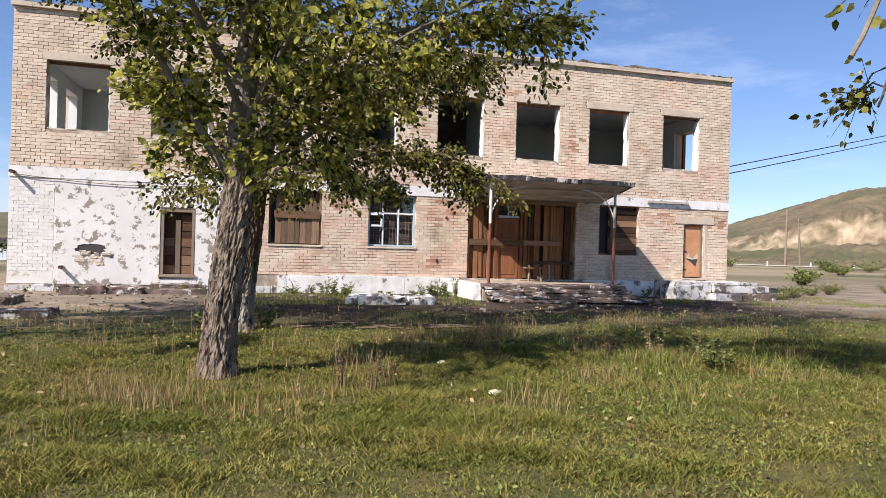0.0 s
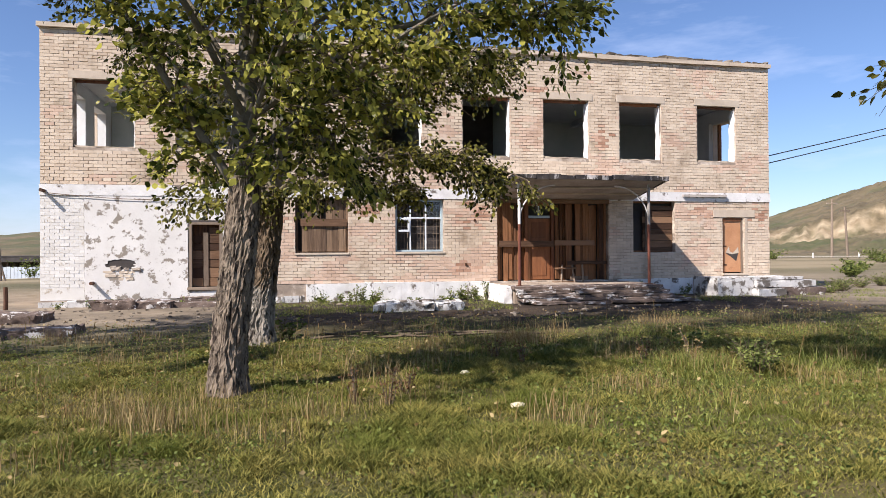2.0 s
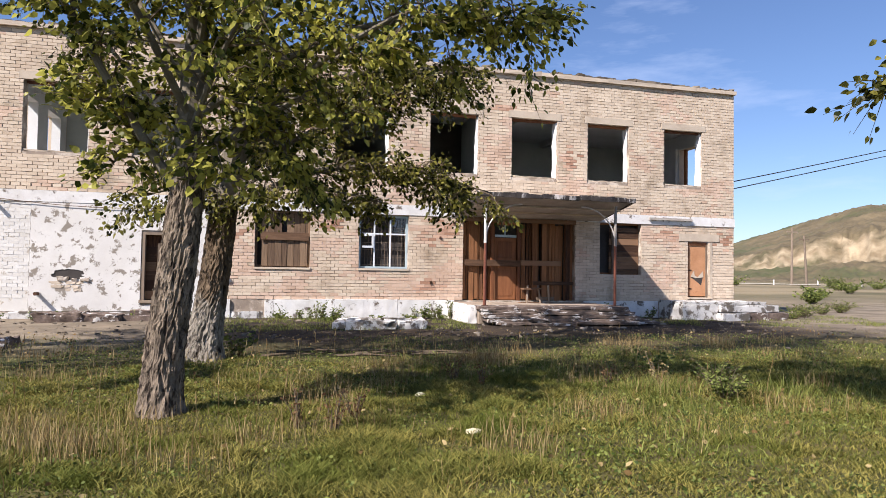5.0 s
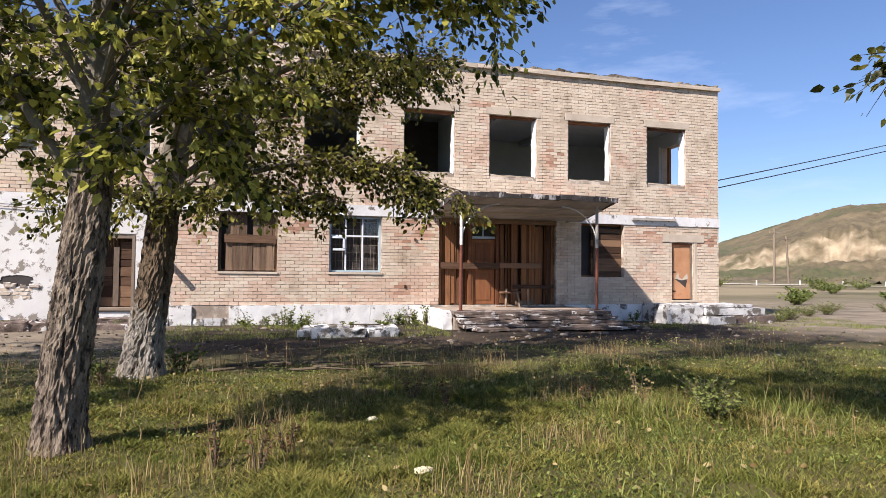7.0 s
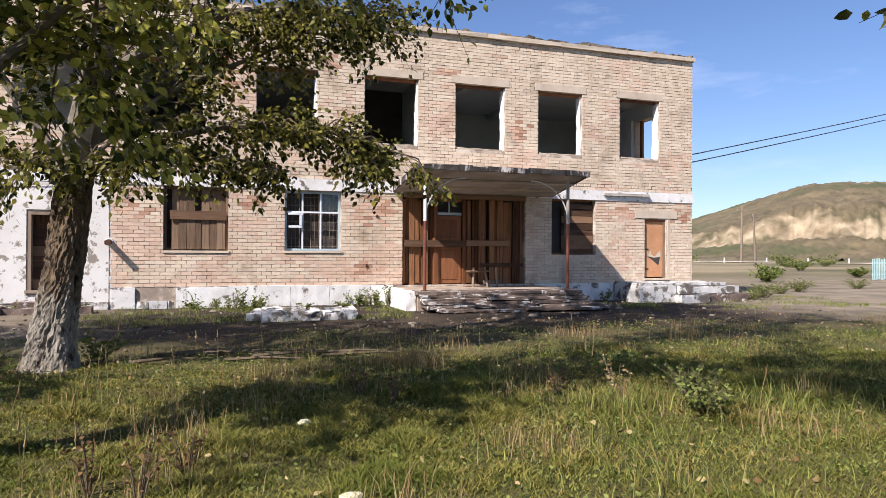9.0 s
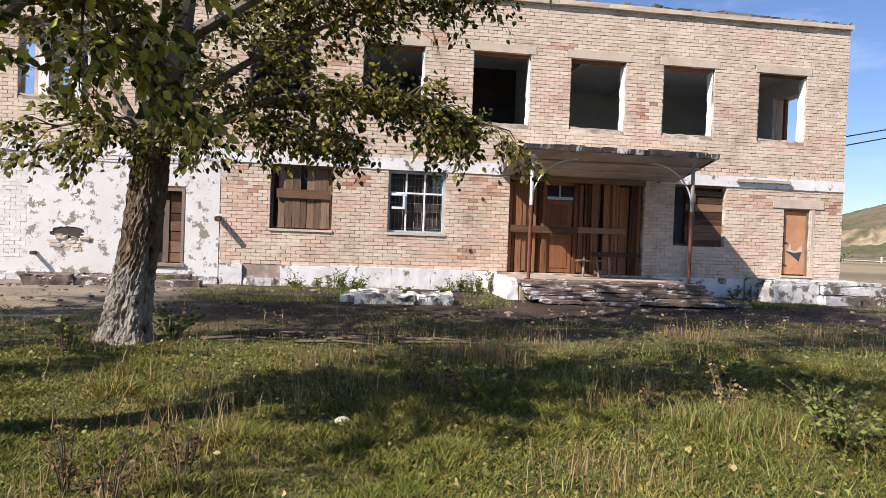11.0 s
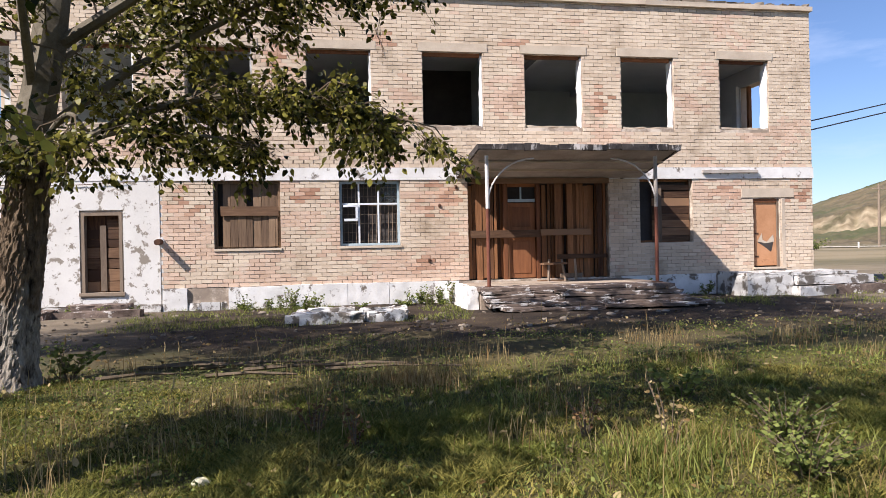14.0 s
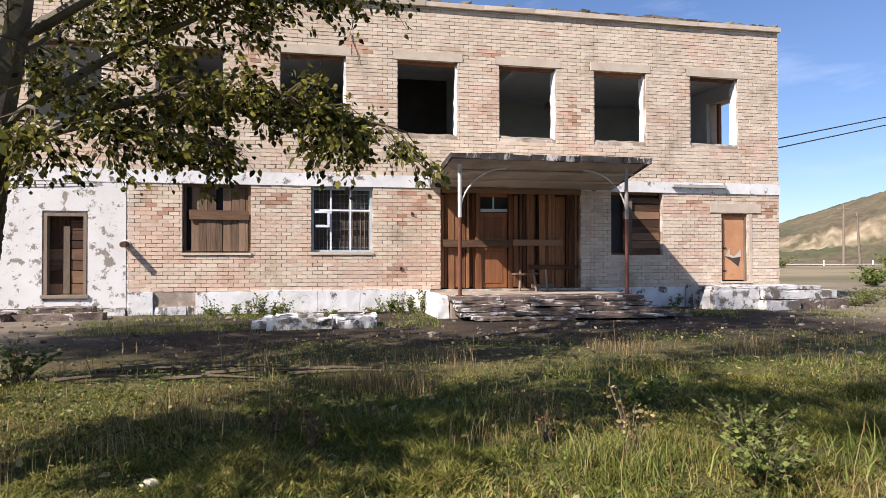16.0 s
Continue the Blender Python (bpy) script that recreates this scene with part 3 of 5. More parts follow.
# foot of the wall
bm = bmesh.new()
for a, b in ((-16.24, -15.66), (-14.66, -8.72), (-4.1, -1.25)):
    x = a
    while x < b:
        w = min(random.uniform(1.0, 1.7), b - x)
        me0 = bpy.data.meshes.new("tmp")
        piece = crumbled(x, x + w, -0.06, 0.03, -0.2, 0.54 + random.uniform(-0.015, 0.01), 9, 0.01)
        piece.to_mesh(me0)
        piece.free()
        bm.from_mesh(me0)
        bpy.data.meshes.remove(me0)
        x += w
structure("trim_plinth", bm, M_WHITEWASH, "chipped whitewashed plinth", "plinth")
bm = bmesh.new()
x = XL - 0.02
while x < -14.7:
    w = random.uniform(0.2, 0.75)
    if not -16.3 < x < -15.7:
        stop = -16.26 if x < -16 else -14.68
        for z0, z1 in ((-0.2, 0.15),):
            box(bm, x, min(x + w, stop) - 0.012, -0.03 - random.uniform(0, 0.07), 0.013, z0, z1 + random.uniform(-0.05, 0.02), rough=0.03)
    x += w
    if -16.3 < x < -15.65:
        x = -15.64
structure("trim_foundation", bm, M_CHIPPED, "rough limewashed foundation stones", "foundation")

# peeling plaster on the lower left, with the hole knocked in it
structure("trim_plaster", pierced(-21.02, -16.28, 0.17, 3.235, [(D1[0] - 0.03, D1[1] + 0.03, D1[2] - 0.1, D1[3] + 0.05), HOLE], -0.014, -0.003), M_PLASTER, "white plaster with paint peeling to grey", "plaster")

for xa, xb in ((XL, -21.03), (-16.27, -16.14)):
    structure("trim_limewash", block(xa, xb, 0.006, 0.0135, 0.17, 3.235), M_BRICK_WHITE, "limewash filling the brick joints", "limewash")

# parapet cap, broken mortar on top
bm = bmesh.new()
x = XL - 0.06
while x < XR:
    w = min(random.uniform(0.9, 2.6), XR + 0.06 - x)
    box(bm, x, x + w - 0.004, -0.09, 0.55, TOP, TOP + 0.13 + random.uniform(-0.012, 0.012), rough=0.01)
    x += w
structure("trim_parapet_cap", bm, M_LINTEL, "crumbling concrete parapet cap", "parapet")
bm = bmesh.new()
for i in range(260):
    x = random.uniform(XL, XR)
    s = random.uniform(0.05, 0.17)
    box(bm, x - s, x + s, -0.05 + random.uniform(0, 0.3), 0.35, TOP + 0.11, TOP + 0.15 + random.uniform(0.0, 0.11), rough=0.03)
structure("trim_parapet_rubble", bm, M_RUBBLE, "broken mortar and stones along the parapet", "rubble")

# ---- porch and canopy ----
canopy = thing("canopy", "flat concrete porch canopy with stained broken edge", "canopy")
cv = [(-8.66, -2.6, 3.65), (-3.70, -2.6, 3.69), (-3.50, 0.0, 3.27), (-8.70, 0.0, 3.27), (-8.66, -2.6, 3.72), (-3.70, -2.6, 3.76), (-3.50, 0.0, 3.47), (-8.70, 0.0, 3.47)]
part("slab", (cv, [(0, 3, 2, 1), (4, 5, 6, 7), (0, 1, 5, 4), (1, 2, 6, 5), (2, 3, 7, 6), (3, 0, 4, 7)]), M_CANOPY, canopy)
x = -8.70
while x < -3.72:
    w = min(random.uniform(0.35, 0.9), -3.68 - x)
    part("fascia", block(x, x + w - 0.01, -2.66, -2.603, 3.66 + random.uniform(-0.02, 0.02), 3.79 + random.uniform(-0.025, 0.02), rough=0.012), M_FASCIA, canopy, "stained flaking concrete edge")
    x += w
for xx, xf in ((-8.70, -8.68), (-3.53, -3.71)):
    ev = [(xf - 0.03, -2.6, 3.66), (xf + 0.03, -2.6, 3.66), (xx + 0.03, -0.02, 3.28), (xx - 0.03, -0.02, 3.28), (xf - 0.03, -2.6, 3.79), (xf + 0.03, -2.6, 3.79), (xx + 0.03, -0.02, 3.49), (xx - 0.03, -0.02, 3.49)]
    part("edge", (ev, [(0, 3, 2, 1), (4, 5, 6, 7), (0, 1, 5, 4), (1, 2, 6, 5), (2, 3, 7, 6), (3, 0, 4, 7)]), M_FASCIA, canopy)
for y in (-0.9, -1.75):
    part("joint", block(-8.5, -3.7, y - 0.03, y + 0.03, 3.27 - y * 0.127 - 0.03, 3.27 - y * 0.127 + 0.02), M_LINTEL, canopy)
part("wall_bearer", block(-8.4, -4.45, -0.12, -0.03, 3.12, 3.26, rough=0.006), M_WOOD_H, canopy, "old wooden bearer under the slab")

for side, x in ((1, -8.42), (-1, -4.18)):
    post = thing("canopy_post", "iron porch post, chalky above and red-brown below", "post", (x, -2.28, 0.47), "posts of the porch")
    part("lower_pipe", tube([(0, 0, 0), (0, 0, 0.9), (0.004, 0, 1.85)], 0.044, 0.044, 10, 0.02), M_POST_RED, post, "red-brown painted pipe")
    part("upper_pipe", tube([(0.004, 0, 1.85), (0, 0, 2.5), (0, 0, 3.1)], 0.046, 0.046, 10, 0.02), M_POST_WHITE if side > 0 else M_CANOPY, post, "chalky whitewashed pipe")
    part("foot_plate", block(-0.09, 0.09, -0.09, 0.09, -0.004, 0.02), M_IRON, post)
    arc = [(side * (1.15 - 1.15 * math.cos(t)), 0, 1.9 + 1.13 * math.sin(t)) for t in np.linspace(0, math.pi / 2, 14)]
    part("arch_brace", tube(arc, 0.022, 0.02, 6), M_POST_WHITE, post, "thin curved brace")

porch = thing("porch_steps", "crumbling concrete porch with broken steps", "steps", kind="")
part("core", block(-8.70, -4.05, -2.62, -0.02, -0.1, 0.42), M_STONE, porch)
y = -2.75
for r in range(3):
    x = -8.76
    while x < -3.98:
        w = min(random.uniform(0.8, 1.7), -3.95 - x)
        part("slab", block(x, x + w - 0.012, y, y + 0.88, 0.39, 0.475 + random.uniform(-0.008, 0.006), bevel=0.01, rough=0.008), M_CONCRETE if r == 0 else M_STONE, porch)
        x += w
    y += 0.91
for r, (yf, z, xa, xb) in enumerate(((-2.86, 0.405, -8.72, -3.95), (-2.98, 0.32, -8.68, -3.85), (-3.12, 0.235, -8.66, -3.75), (-3.26, 0.15, -8.62, -3.6), (-3.55, 0.07, -8.4, -3.4))):
    x = xa
    while x < xb:
        w = min(random.uniform(0.5, 1.8), xb - x + 0.02)
        zz = z + random.uniform(-0.025, 0.015)
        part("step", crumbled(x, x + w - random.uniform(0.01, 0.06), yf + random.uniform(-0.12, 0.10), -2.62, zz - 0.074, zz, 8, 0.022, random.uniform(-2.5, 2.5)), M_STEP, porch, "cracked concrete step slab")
        x += w
part("cheek", crumbled(-9.0, -8.72, -2.5, -0.06, -0.1, 0.48, 8, 0.02), M_WHITEWASH, porch, "whitewashed side block")

# boarded portal
portal = thing("boarded_portal", "wide entrance closed with rough vertical brown boards", "entrance")
# backing sheet painted as the shade between the boards
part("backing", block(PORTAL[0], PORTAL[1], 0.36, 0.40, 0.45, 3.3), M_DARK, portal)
x = PORTAL[0] + 0.02
while x < PORTAL[1] - 0.05:
    w = min(random.uniform(0.07, 0.18), PORTAL[1] - x - 0.01)
    if not -7.32 < x + w / 2 < -6.48:
        back = random.uniform(0.10, 0.22)
        part("board", block(x, x + w - random.uniform(0.006, 0.035), back, back + 0.028, 0.5 + random.uniform(0, 0.09), 3.22 - random.uniform(0, 0.16), rough=0.02), M_WOOD, portal)
    x += w
for px, pw, top in ((-5.98, 0.2, 3.2), (-5.62, 0.17, 3.2), (-4.75, 0.14, 3.15)):
    part("board", block(px, px + pw, 0.045, 0.075, 0.55, top, rough=0.008), M_WOOD, portal)
part("rail", block(-8.36, -6.42, 0.01, 0.055, 1.66, 1.86, rough=0.008), M_WOOD_H, portal, "horizontal nailed plank")
part("rail", block(-6.4, -4.95, -0.005, 0.04, 1.70, 1.87, rough=0.008), M_WOOD_H, portal, "horizontal nailed plank")
part("rail", block(-5.95, -4.5, 0.01, 0.04, 1.05, 1.17, rough=0.01), M_WOOD_H, portal, "horizontal nailed plank")
leaf = part("door_leaf", block(-7.3, -6.5, 0.2, 0.245, 0.55, 2.62, bevel=0.006), M_WOOD_RED, portal, "reddish wooden door leaf")
for z0, z1 in ((1.95, 2.5), (0.68, 1.55)):
    part("panel", block(-7.16, -6.64, 0.185, 0.198, z0, z1, bevel=0.004), M_WOOD_RED, leaf)
part("jamb", block(-7.42, -7.32, 0.1, 0.26, 0.5, 3.2), M_WOOD_RED, portal)
part("jamb", block(-6.48, -6.38, 0.1, 0.26, 0.5, 3.2), M_WOOD_RED, portal)
tr = part("transom", block(-7.3, -6.5, 0.18, 0.24, 2.64, 2.72), M_FRAME, portal, "pale blue transom bar")
part("mullion", block(-6.92, -6.88, 0.18, 0.22, 2.72, 3.05), M_FRAME, tr)
part("head", block(-7.3, -6.5, 0.18, 0.24, 3.05, 3.2), M_WOOD_RED, portal)

bench = thing("broken_bench", "broken wooden bench with splayed legs on the porch", "bench", (-6.05, -0.5, 0.475))
part("seat", block(-0.5, 0.16, -0.13, 0.13, 0.44, 0.49, rough=0.01, turn=3), M_WOOD_H, bench)
for lx, tilt in ((-0.3, -0.05), (0.05, 0.07), (0.42, 0.0)):
    part("leg", tube([(lx + tilt, -0.08, 0.0), (lx, 0.0, 0.58)], 0.038, 0.032, 4), M_WOOD_GREY, bench)
part("brace", block(0.0, 0.62, -0.02, 0.02, 0.08, 0.2, rough=0.01), M_WOOD_GREY, bench)
part("plank", block(-0.62, 0.2, -0.06, 0.1, 0.002, 0.03, rough=0.006, turn=8), M_WOOD_H, bench)


# ---- closed windows and doors of the lower storey ----
def window_frame(parent, o, t, material, y0=0.12, y1=0.2):
    a, b, c, d = o
    part("window_frame", block(a + 0.004, a + t, y0, y1, c + 0.004, d - 0.004), material, parent)
    part("window_frame", block(b - t, b - 0.004, y0, y1, c + 0.004, d - 0.004), material, parent)
    part("window_frame", block(a + t, b - t, y0, y1, d - t, d - 0.004), material, parent)
    part("window_frame", block(a + t, b - t, y0, y1, c + 0.004, c + t), material, parent)


w1 = thing("window_1", "window closed with upright weathered boards and a cross plank", "window", kind="structure")
window_frame(w1, WA, 0.07, M_WOOD_PALE)
# sheet coloured as the shade behind the boards
part("backing", block(WA[0], WA[1], 0.3, 0.33, WA[2], WA[3]), M_DARK, w1)
x = WA[0] + 0.2
while x < WA[1] - 0.08:
    w = min(random.uniform(0.13, 0.22), WA[1] - 0.07 - x)
    y = random.uniform(0.07, 0.10)
    part("board", block(x, x + w - 0.01, y, y + 0.025, 1.55, 2.36 + random.uniform(-0.02, 0.02), rough=0.005), M_WOOD_PALE, w1)
    if random.random() < 0.85:
        part("board", block(x, x + w - 0.01, y + 0.09, y + 0.115, 2.34, 3.16, rough=0.005), M_WOOD_PALE, w1)
    x += w
part("cross_plank", block(WA[0] + 0.16, WA[1] - 0.05, 0.03, 0.068, 2.34, 2.58, rough=0.008), M_WOOD_H, w1)
part("window_sill", block(WA[0] - 0.02, WA[1] + 0.02, -0.03, 0.11, WA[2] - 0.06, WA[2] - 0.005, rough=0.006), M_LINTEL, w1)

w2 = thing("window_2", "pale blue window with white bars and an iron grille", "window", kind="structure")
window_frame(w2, WB, 0.065, M_FRAME)
# sheet coloured as the unlit room behind the bars
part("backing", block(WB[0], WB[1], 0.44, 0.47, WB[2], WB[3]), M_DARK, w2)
for mx in (-11.33, -10.82):
    part("muntin", block(mx - 0.022, mx + 0.022, 0.125, 0.165, WB[2] + 0.065, WB[3] - 0.065), M_MUNTIN, w2)
part("muntin", block(WB[0] + 0.065, WB[1] - 0.065, 0.122, 0.168, 2.60, 2.645), M_MUNTIN, w2)
vent = part("vent_sash", block(-11.74, -11.36, 0.06, 0.095, 2.54, 2.60, rough=0.006), M_MUNTIN, w2, "small white vent sash hanging open")
part("stile", block(-11.42, -11.36, 0.062, 0.093, 2.24, 2.54), M_MUNTIN, vent)
part("bottom_rail", block(-11.72, -11.36, 0.06, 0.095, 2.17, 2.235, rough=0.008), M_MUNTIN, vent)
for i in range(14):
    gx0 = WB[0] + 0.1 + i * 0.107
    part("grille_bar", tube([(gx0, 0.235, WB[2] + 0.05), (gx0 + 0.01, 0.235, 2.4), (gx0, 0.235, WB[3] - 0.05)], 0.006, 0.006, 4), M_WOOD_GREY, w2)
for i in range(7):
    gz = WB[2] + 0.12 + i * 0.235
    part("grille_bar", tube([(WB[0] + 0.06, 0.245, gz), (WB[1] - 0.06, 0.245, gz + 0.01)], 0.006, 0.006, 4), M_WOOD_GREY, w2)
pane = part("pane", block(-10.80, -10.31, 0.143, 0.147, 2.645, 3.155), M_GLASS, w2)
pane.visible_shadow = False
part("window_sill", block(WB[0] - 0.03, WB[1] + 0.03, -0.03, 0.11, WB[2] - 0.06, WB[2] - 0.005, rough=0.006), M_LINTEL, w2)

w3 = thing("window_3", "window closed inside with dark horizontal planks", "window", kind="structure")
# sheet coloured as the unlit room behind the planks
part("backing", block(WR[0], WR[1], 0.33, 0.36, WR[2], WR[3]), M_DARK, w3)
window_frame(w3, WR, 0.06, M_WOOD, 0.2, 0.27)
z = WR[2] + 0.03
while z < WR[3] - 0.15:
    h = min(random.uniform(0.15, 0.24), WR[3] - 0.1 - z)
    part("board", block(-3.05 if random.random() < 0.7 else -3.4, WR[1] - 0.02, 0.16, 0.19, z, z + h - 0.015, rough=0.006), M_WOOD_H, w3)
    z += h
part("upright", block(-2.98, -2.80, 0.10, 0.135, WR[2] + 0.02, 3.06, rough=0.006), M_WOOD_GREY, w3)

d1 = thing("door_1", "brown boarded side door with nailed planks", "door", kind="structure")
part("door_frame", block(D1[0] + 0.003, D1[0] + 0.075, 0.0, 0.2, D1[2], D1[3]), M_WOOD_GREY, d1)
part("door_frame", block(D1[1] - 0.075, D1[1] - 0.003, 0.0, 0.2, D1[2], D1[3]), M_WOOD_GREY, d1)
part("door_frame", block(D1[0] + 0.075, D1[1] - 0.075, 0.0, 0.2, D1[3] - 0.08, D1[3] - 0.003), M_WOOD_GREY, d1)
part("threshold", block(D1[0] - 0.05, D1[1] + 0.05, -0.06, 0.25, D1[2] - 0.05, D1[2] + 0.03, rough=0.006), M_WOOD_GREY, d1)
part("door_leaf", block(D1[0] + 0.075, D1[1] - 0.075, 0.2, 0.24, D1[2] + 0.03, D1[3] - 0.08), M_WOOD, d1)
z = D1[2] + 0.05
while z < D1[3] - 0.3:
    h = random.uniform(0.2, 0.34)
    part("plank", block(-17.56, D1[1] - 0.08, 0.15, 0.195, z, z + h - 0.02, rough=0.006), M_WOOD_H, d1)
    if z < 2.0:
        part("plank", block(D1[0] + 0.08, -17.75, 0.17, 0.197, z, z + h - 0.02, rough=0.006), M_WOOD_H, d1)
    z += h
part("upright", block(-17.72, -17.58, 0.12, 0.15, D1[2] + 0.06, 2.15, rough=0.005), M_WOOD_GREY, d1)

d2 = thing("door_2", "faded orange-brown door with a splintered middle", "door", kind="structure")
part("door_frame", block(DR[0] + 0.003, DR[0] + 0.06, 0.05, 0.2, DR[2], DR[3]), M_WOOD_RED, d2)
part("door_frame", block(DR[1] - 0.06, DR[1] - 0.003, 0.05, 0.2, DR[2], DR[3]), M_WOOD_GREY, d2)
part("door_frame", block(DR[0] + 0.06, DR[1] - 0.06, 0.05, 0.2, DR[3] - 0.1, DR[3] - 0.003), M_WOOD_RED, d2)
dl = part("door_leaf", block(DR[0] + 0.062, DR[1] - 0.062, 0.09, 0.13, DR[2] + 0.04, DR[3] - 0.102, bevel=0.004), M_DOOR, d2)
rim = ([(0.16, 0.082, 1.42), (0.30, 0.07, 1.66), (0.33, 0.082, 1.46), (0.46, 0.082, 1.40), (0.66, 0.066, 1.62), (0.70, 0.082, 1.40), (0.42, 0.082, 1.36)], [(0, 6, 2, 1), (2, 6, 3), (3, 6, 5, 4)])
part("splinter", rim, M_LINTEL, dl, "pale splintered wood")
# the leaf is whole; the hole's shade is drawn as a dark polygon
gash = ([(0.14, 0.086, 1.41), (0.42, 0.086, 1.365), (0.68, 0.086, 1.41), (0.60, 0.086, 1.10), (0.36, 0.086, 1.28)], [(0, 4, 3, 2, 1)])
part("gash", gash, M_DARK, dl, "broken gap, its shade a flat dark shape")
for z in (0.95, 1.62):
    part("hinge", block(0.065, 0.2, 0.078, 0.089, z, z + 0.05), M_IRON, dl)
part("threshold", block(-0.04, 0.95, -0.1, 0.2, 0.625, 0.67, rough=0.006), M_LINTEL, d2)
structure("trim_jamb", block(0.90, 1.0, -0.012, 0.013, 0.65, 2.66, rough=0.006), M_LINTEL, "pale mortar strip beside the door", "trim")

# shallow plate whose dark colour gives the shade of a deep hollow
bm = bmesh.new()
box(bm, HOLE[0], HOLE[1], -0.0025, 0.0125, HOLE[2], HOLE[3])
structure("trim_hole_back", bm, M_DARK, "hollow knocked in the plaster, its shade a dark plate", "hollow")
def ragged_ring(x0, x1, z0, z1, y, n=60):
    """A plate with a torn oval opening, filling the corners of a squared-off hollow."""
    bm = bmesh.new()
    cx, cz, hx, hz = (x0 + x1) / 2, (z0 + z1) / 2, (x1 - x0) / 2, (z1 - z0) / 2
    out, inn = [], []
    for i in range(n):
        a = 2 * math.pi * i / n
        m = max(abs(math.cos(a)), abs(math.sin(a)))
        out.append(bm.verts.new((cx + math.cos(a) / m * (hx + 0.03), y, cz + math.sin(a) / m * (hz + 0.03))))
        r = min(0.84 + 0.30 * noise.noise(Vector((math.cos(a) * 2.6, math.sin(a) * 2.6, 4.0))) + random.uniform(-0.06, 0.06), 1.0)
        inn.append(bm.verts.new((cx + math.cos(a) * hx * r * 1.06, y, cz + math.sin(a) * hz * r * 1.1)))
    for i in range(n):
        k = (i + 1) % n
        bm.faces.new((out[i], out[k], inn[k], inn[i]))
    return bm


structure("trim_torn_plaster", ragged_ring(*HOLE, -0.018), M_PLASTER, "torn edge of plaster round the hollow", "plaster")
bm = bmesh.new()
for i in range(16):
    bx, bz = random.uniform(HOLE[0] - 0.1, HOLE[1] - 0.25), HOLE[2] - 0.06 - 0.1 * random.randint(0, 2)
    box(bm, bx, bx + random.uniform(0.1, 0.25), -0.021, -0.012, bz - 0.045, bz + 0.03, rough=0.012)
structure("trim_bare_brick", bm, M_LINTEL, "bare bricks showing under the broken plaster", "brick")
hole = thing("broken_brick_nook", "ragged broken bricks in a knocked-out wall hollow", "rubble", (-20.0, -0.01, 1.04))
for i in range(5):
    hx = random.uniform(-0.42, 0.34)
    part("brick", block(hx, hx + random.uniform(0.1, 0.24), -0.03, 0.0, -0.01, random.uniform(0.05, 0.12), rough=0.02), M_MORTAR, hole)

landing = thing("side_landing", "broken whitewashed concrete landing by the side door", "landing")
part("wall_block", crumbled(-1.22, 0.12, -1.5, -0.06, -0.1, 0.50, 8, 0.018), M_CHIPPED, landing)
part("top_slab", crumbled(-1.2, 2.1, -1.46, -0.06, 0.50, 0.58, 10, 0.016), M_CHIPPED, landing)
part("block", crumbled(0.15, 2.45, -1.62, -0.1, 0.24, 0.47, 9, 0.022, 0.8), M_CHIPPED, landing)
part("block", crumbled(0.05, 1.1, -1.85, -0.1, -0.1, 0.21, 8, 0.022), M_CHIPPED, landing)
part("block", crumbled(1.13, 2.7, -1.8, -0.1, -0.1, 0.22, 8, 0.025, -1.2), M_CONCRETE, landing)

# ---- small fixtures on the wall ----
for (x, z, r, out, drop, lab) in ((-16.27, 1.72, 0.075, 0.36, 0.02, "rusty iron pipe stub with a pale collar"), (-20.78, 0.66, 0.05, 0.26, 0.0, "dark iron pipe stub low on the wall"), (-22.08, 3.36, 0.05, 0.3, 0.0, "dark pipe stub at the wall corner")):
    stub = thing("pipe_stub", lab, "pipe", (x, 0.0, z))
    part("pipe", tube([(0, 0.02, 0), (0, -out * 0.5, -drop * 0.5), (0, -out, -drop)], r, r, 12), M_IRON, stub)
    part("collar", tube([(0, 0.0, 0), (0, -0.035, 0)], r * 1.35, r * 1.25, 12, 0.04), M_WHITEWASH, stub)
strip = thing("metal_strip", "bent grey metal strip fixed along the belt course", "strip", (-0.75, -0.03, 3.44))
part("sheet", block(-0.85, 0.85, -0.08, 0.0, -0.035, 0.035, rough=0.012), M_CANOPY, strip)
for k in (-0.6, 0.6):
    part("bracket", block(k - 0.02, k + 0.02, -0.03, 0.03, -0.06, 0.05), M_IRON, strip)
cable = thing("wall_cable", "loose black cable sagging along the wall", "cable", (-20.0, -0.05, 3.2))
part("wire", tube([(-2.0 + 0.5 * i, 0, 0.1 - 0.12 * math.sin(i / 10 * math.pi) - 0.01 * i) for i in range(11)], 0.009, 0.009, 5), M_IRON, cable)
drop_c = thing("wall_cable", "short broken cable hanging above a window", "cable", (-10.75, -0.03, 6.95))
part("wire", tube([(-0.1, 0, 0.35), (-0.02, 0, 0.1), (0.1, 0, -0.2), (0.14, 0, -0.45)], 0.008, 0.008, 5), M_IRON, drop_c)
for x, z in ((-9.2, 2.55), (-8.75, 3.05), (-9.5, 1.1)):
    hk = thing("wall_bracket", "small rusty iron bracket on the brickwork", "bracket", (x, 0, z))
    part("plate", block(-0.03, 0.03, -0.03, 0.0, -0.04, 0.04, rough=0.006), M_IRON, hk)
    part("pin", tube([(0, -0.02, 0), (0, -0.07, 0.01)], 0.012, 0.012, 6), M_IRON, hk)

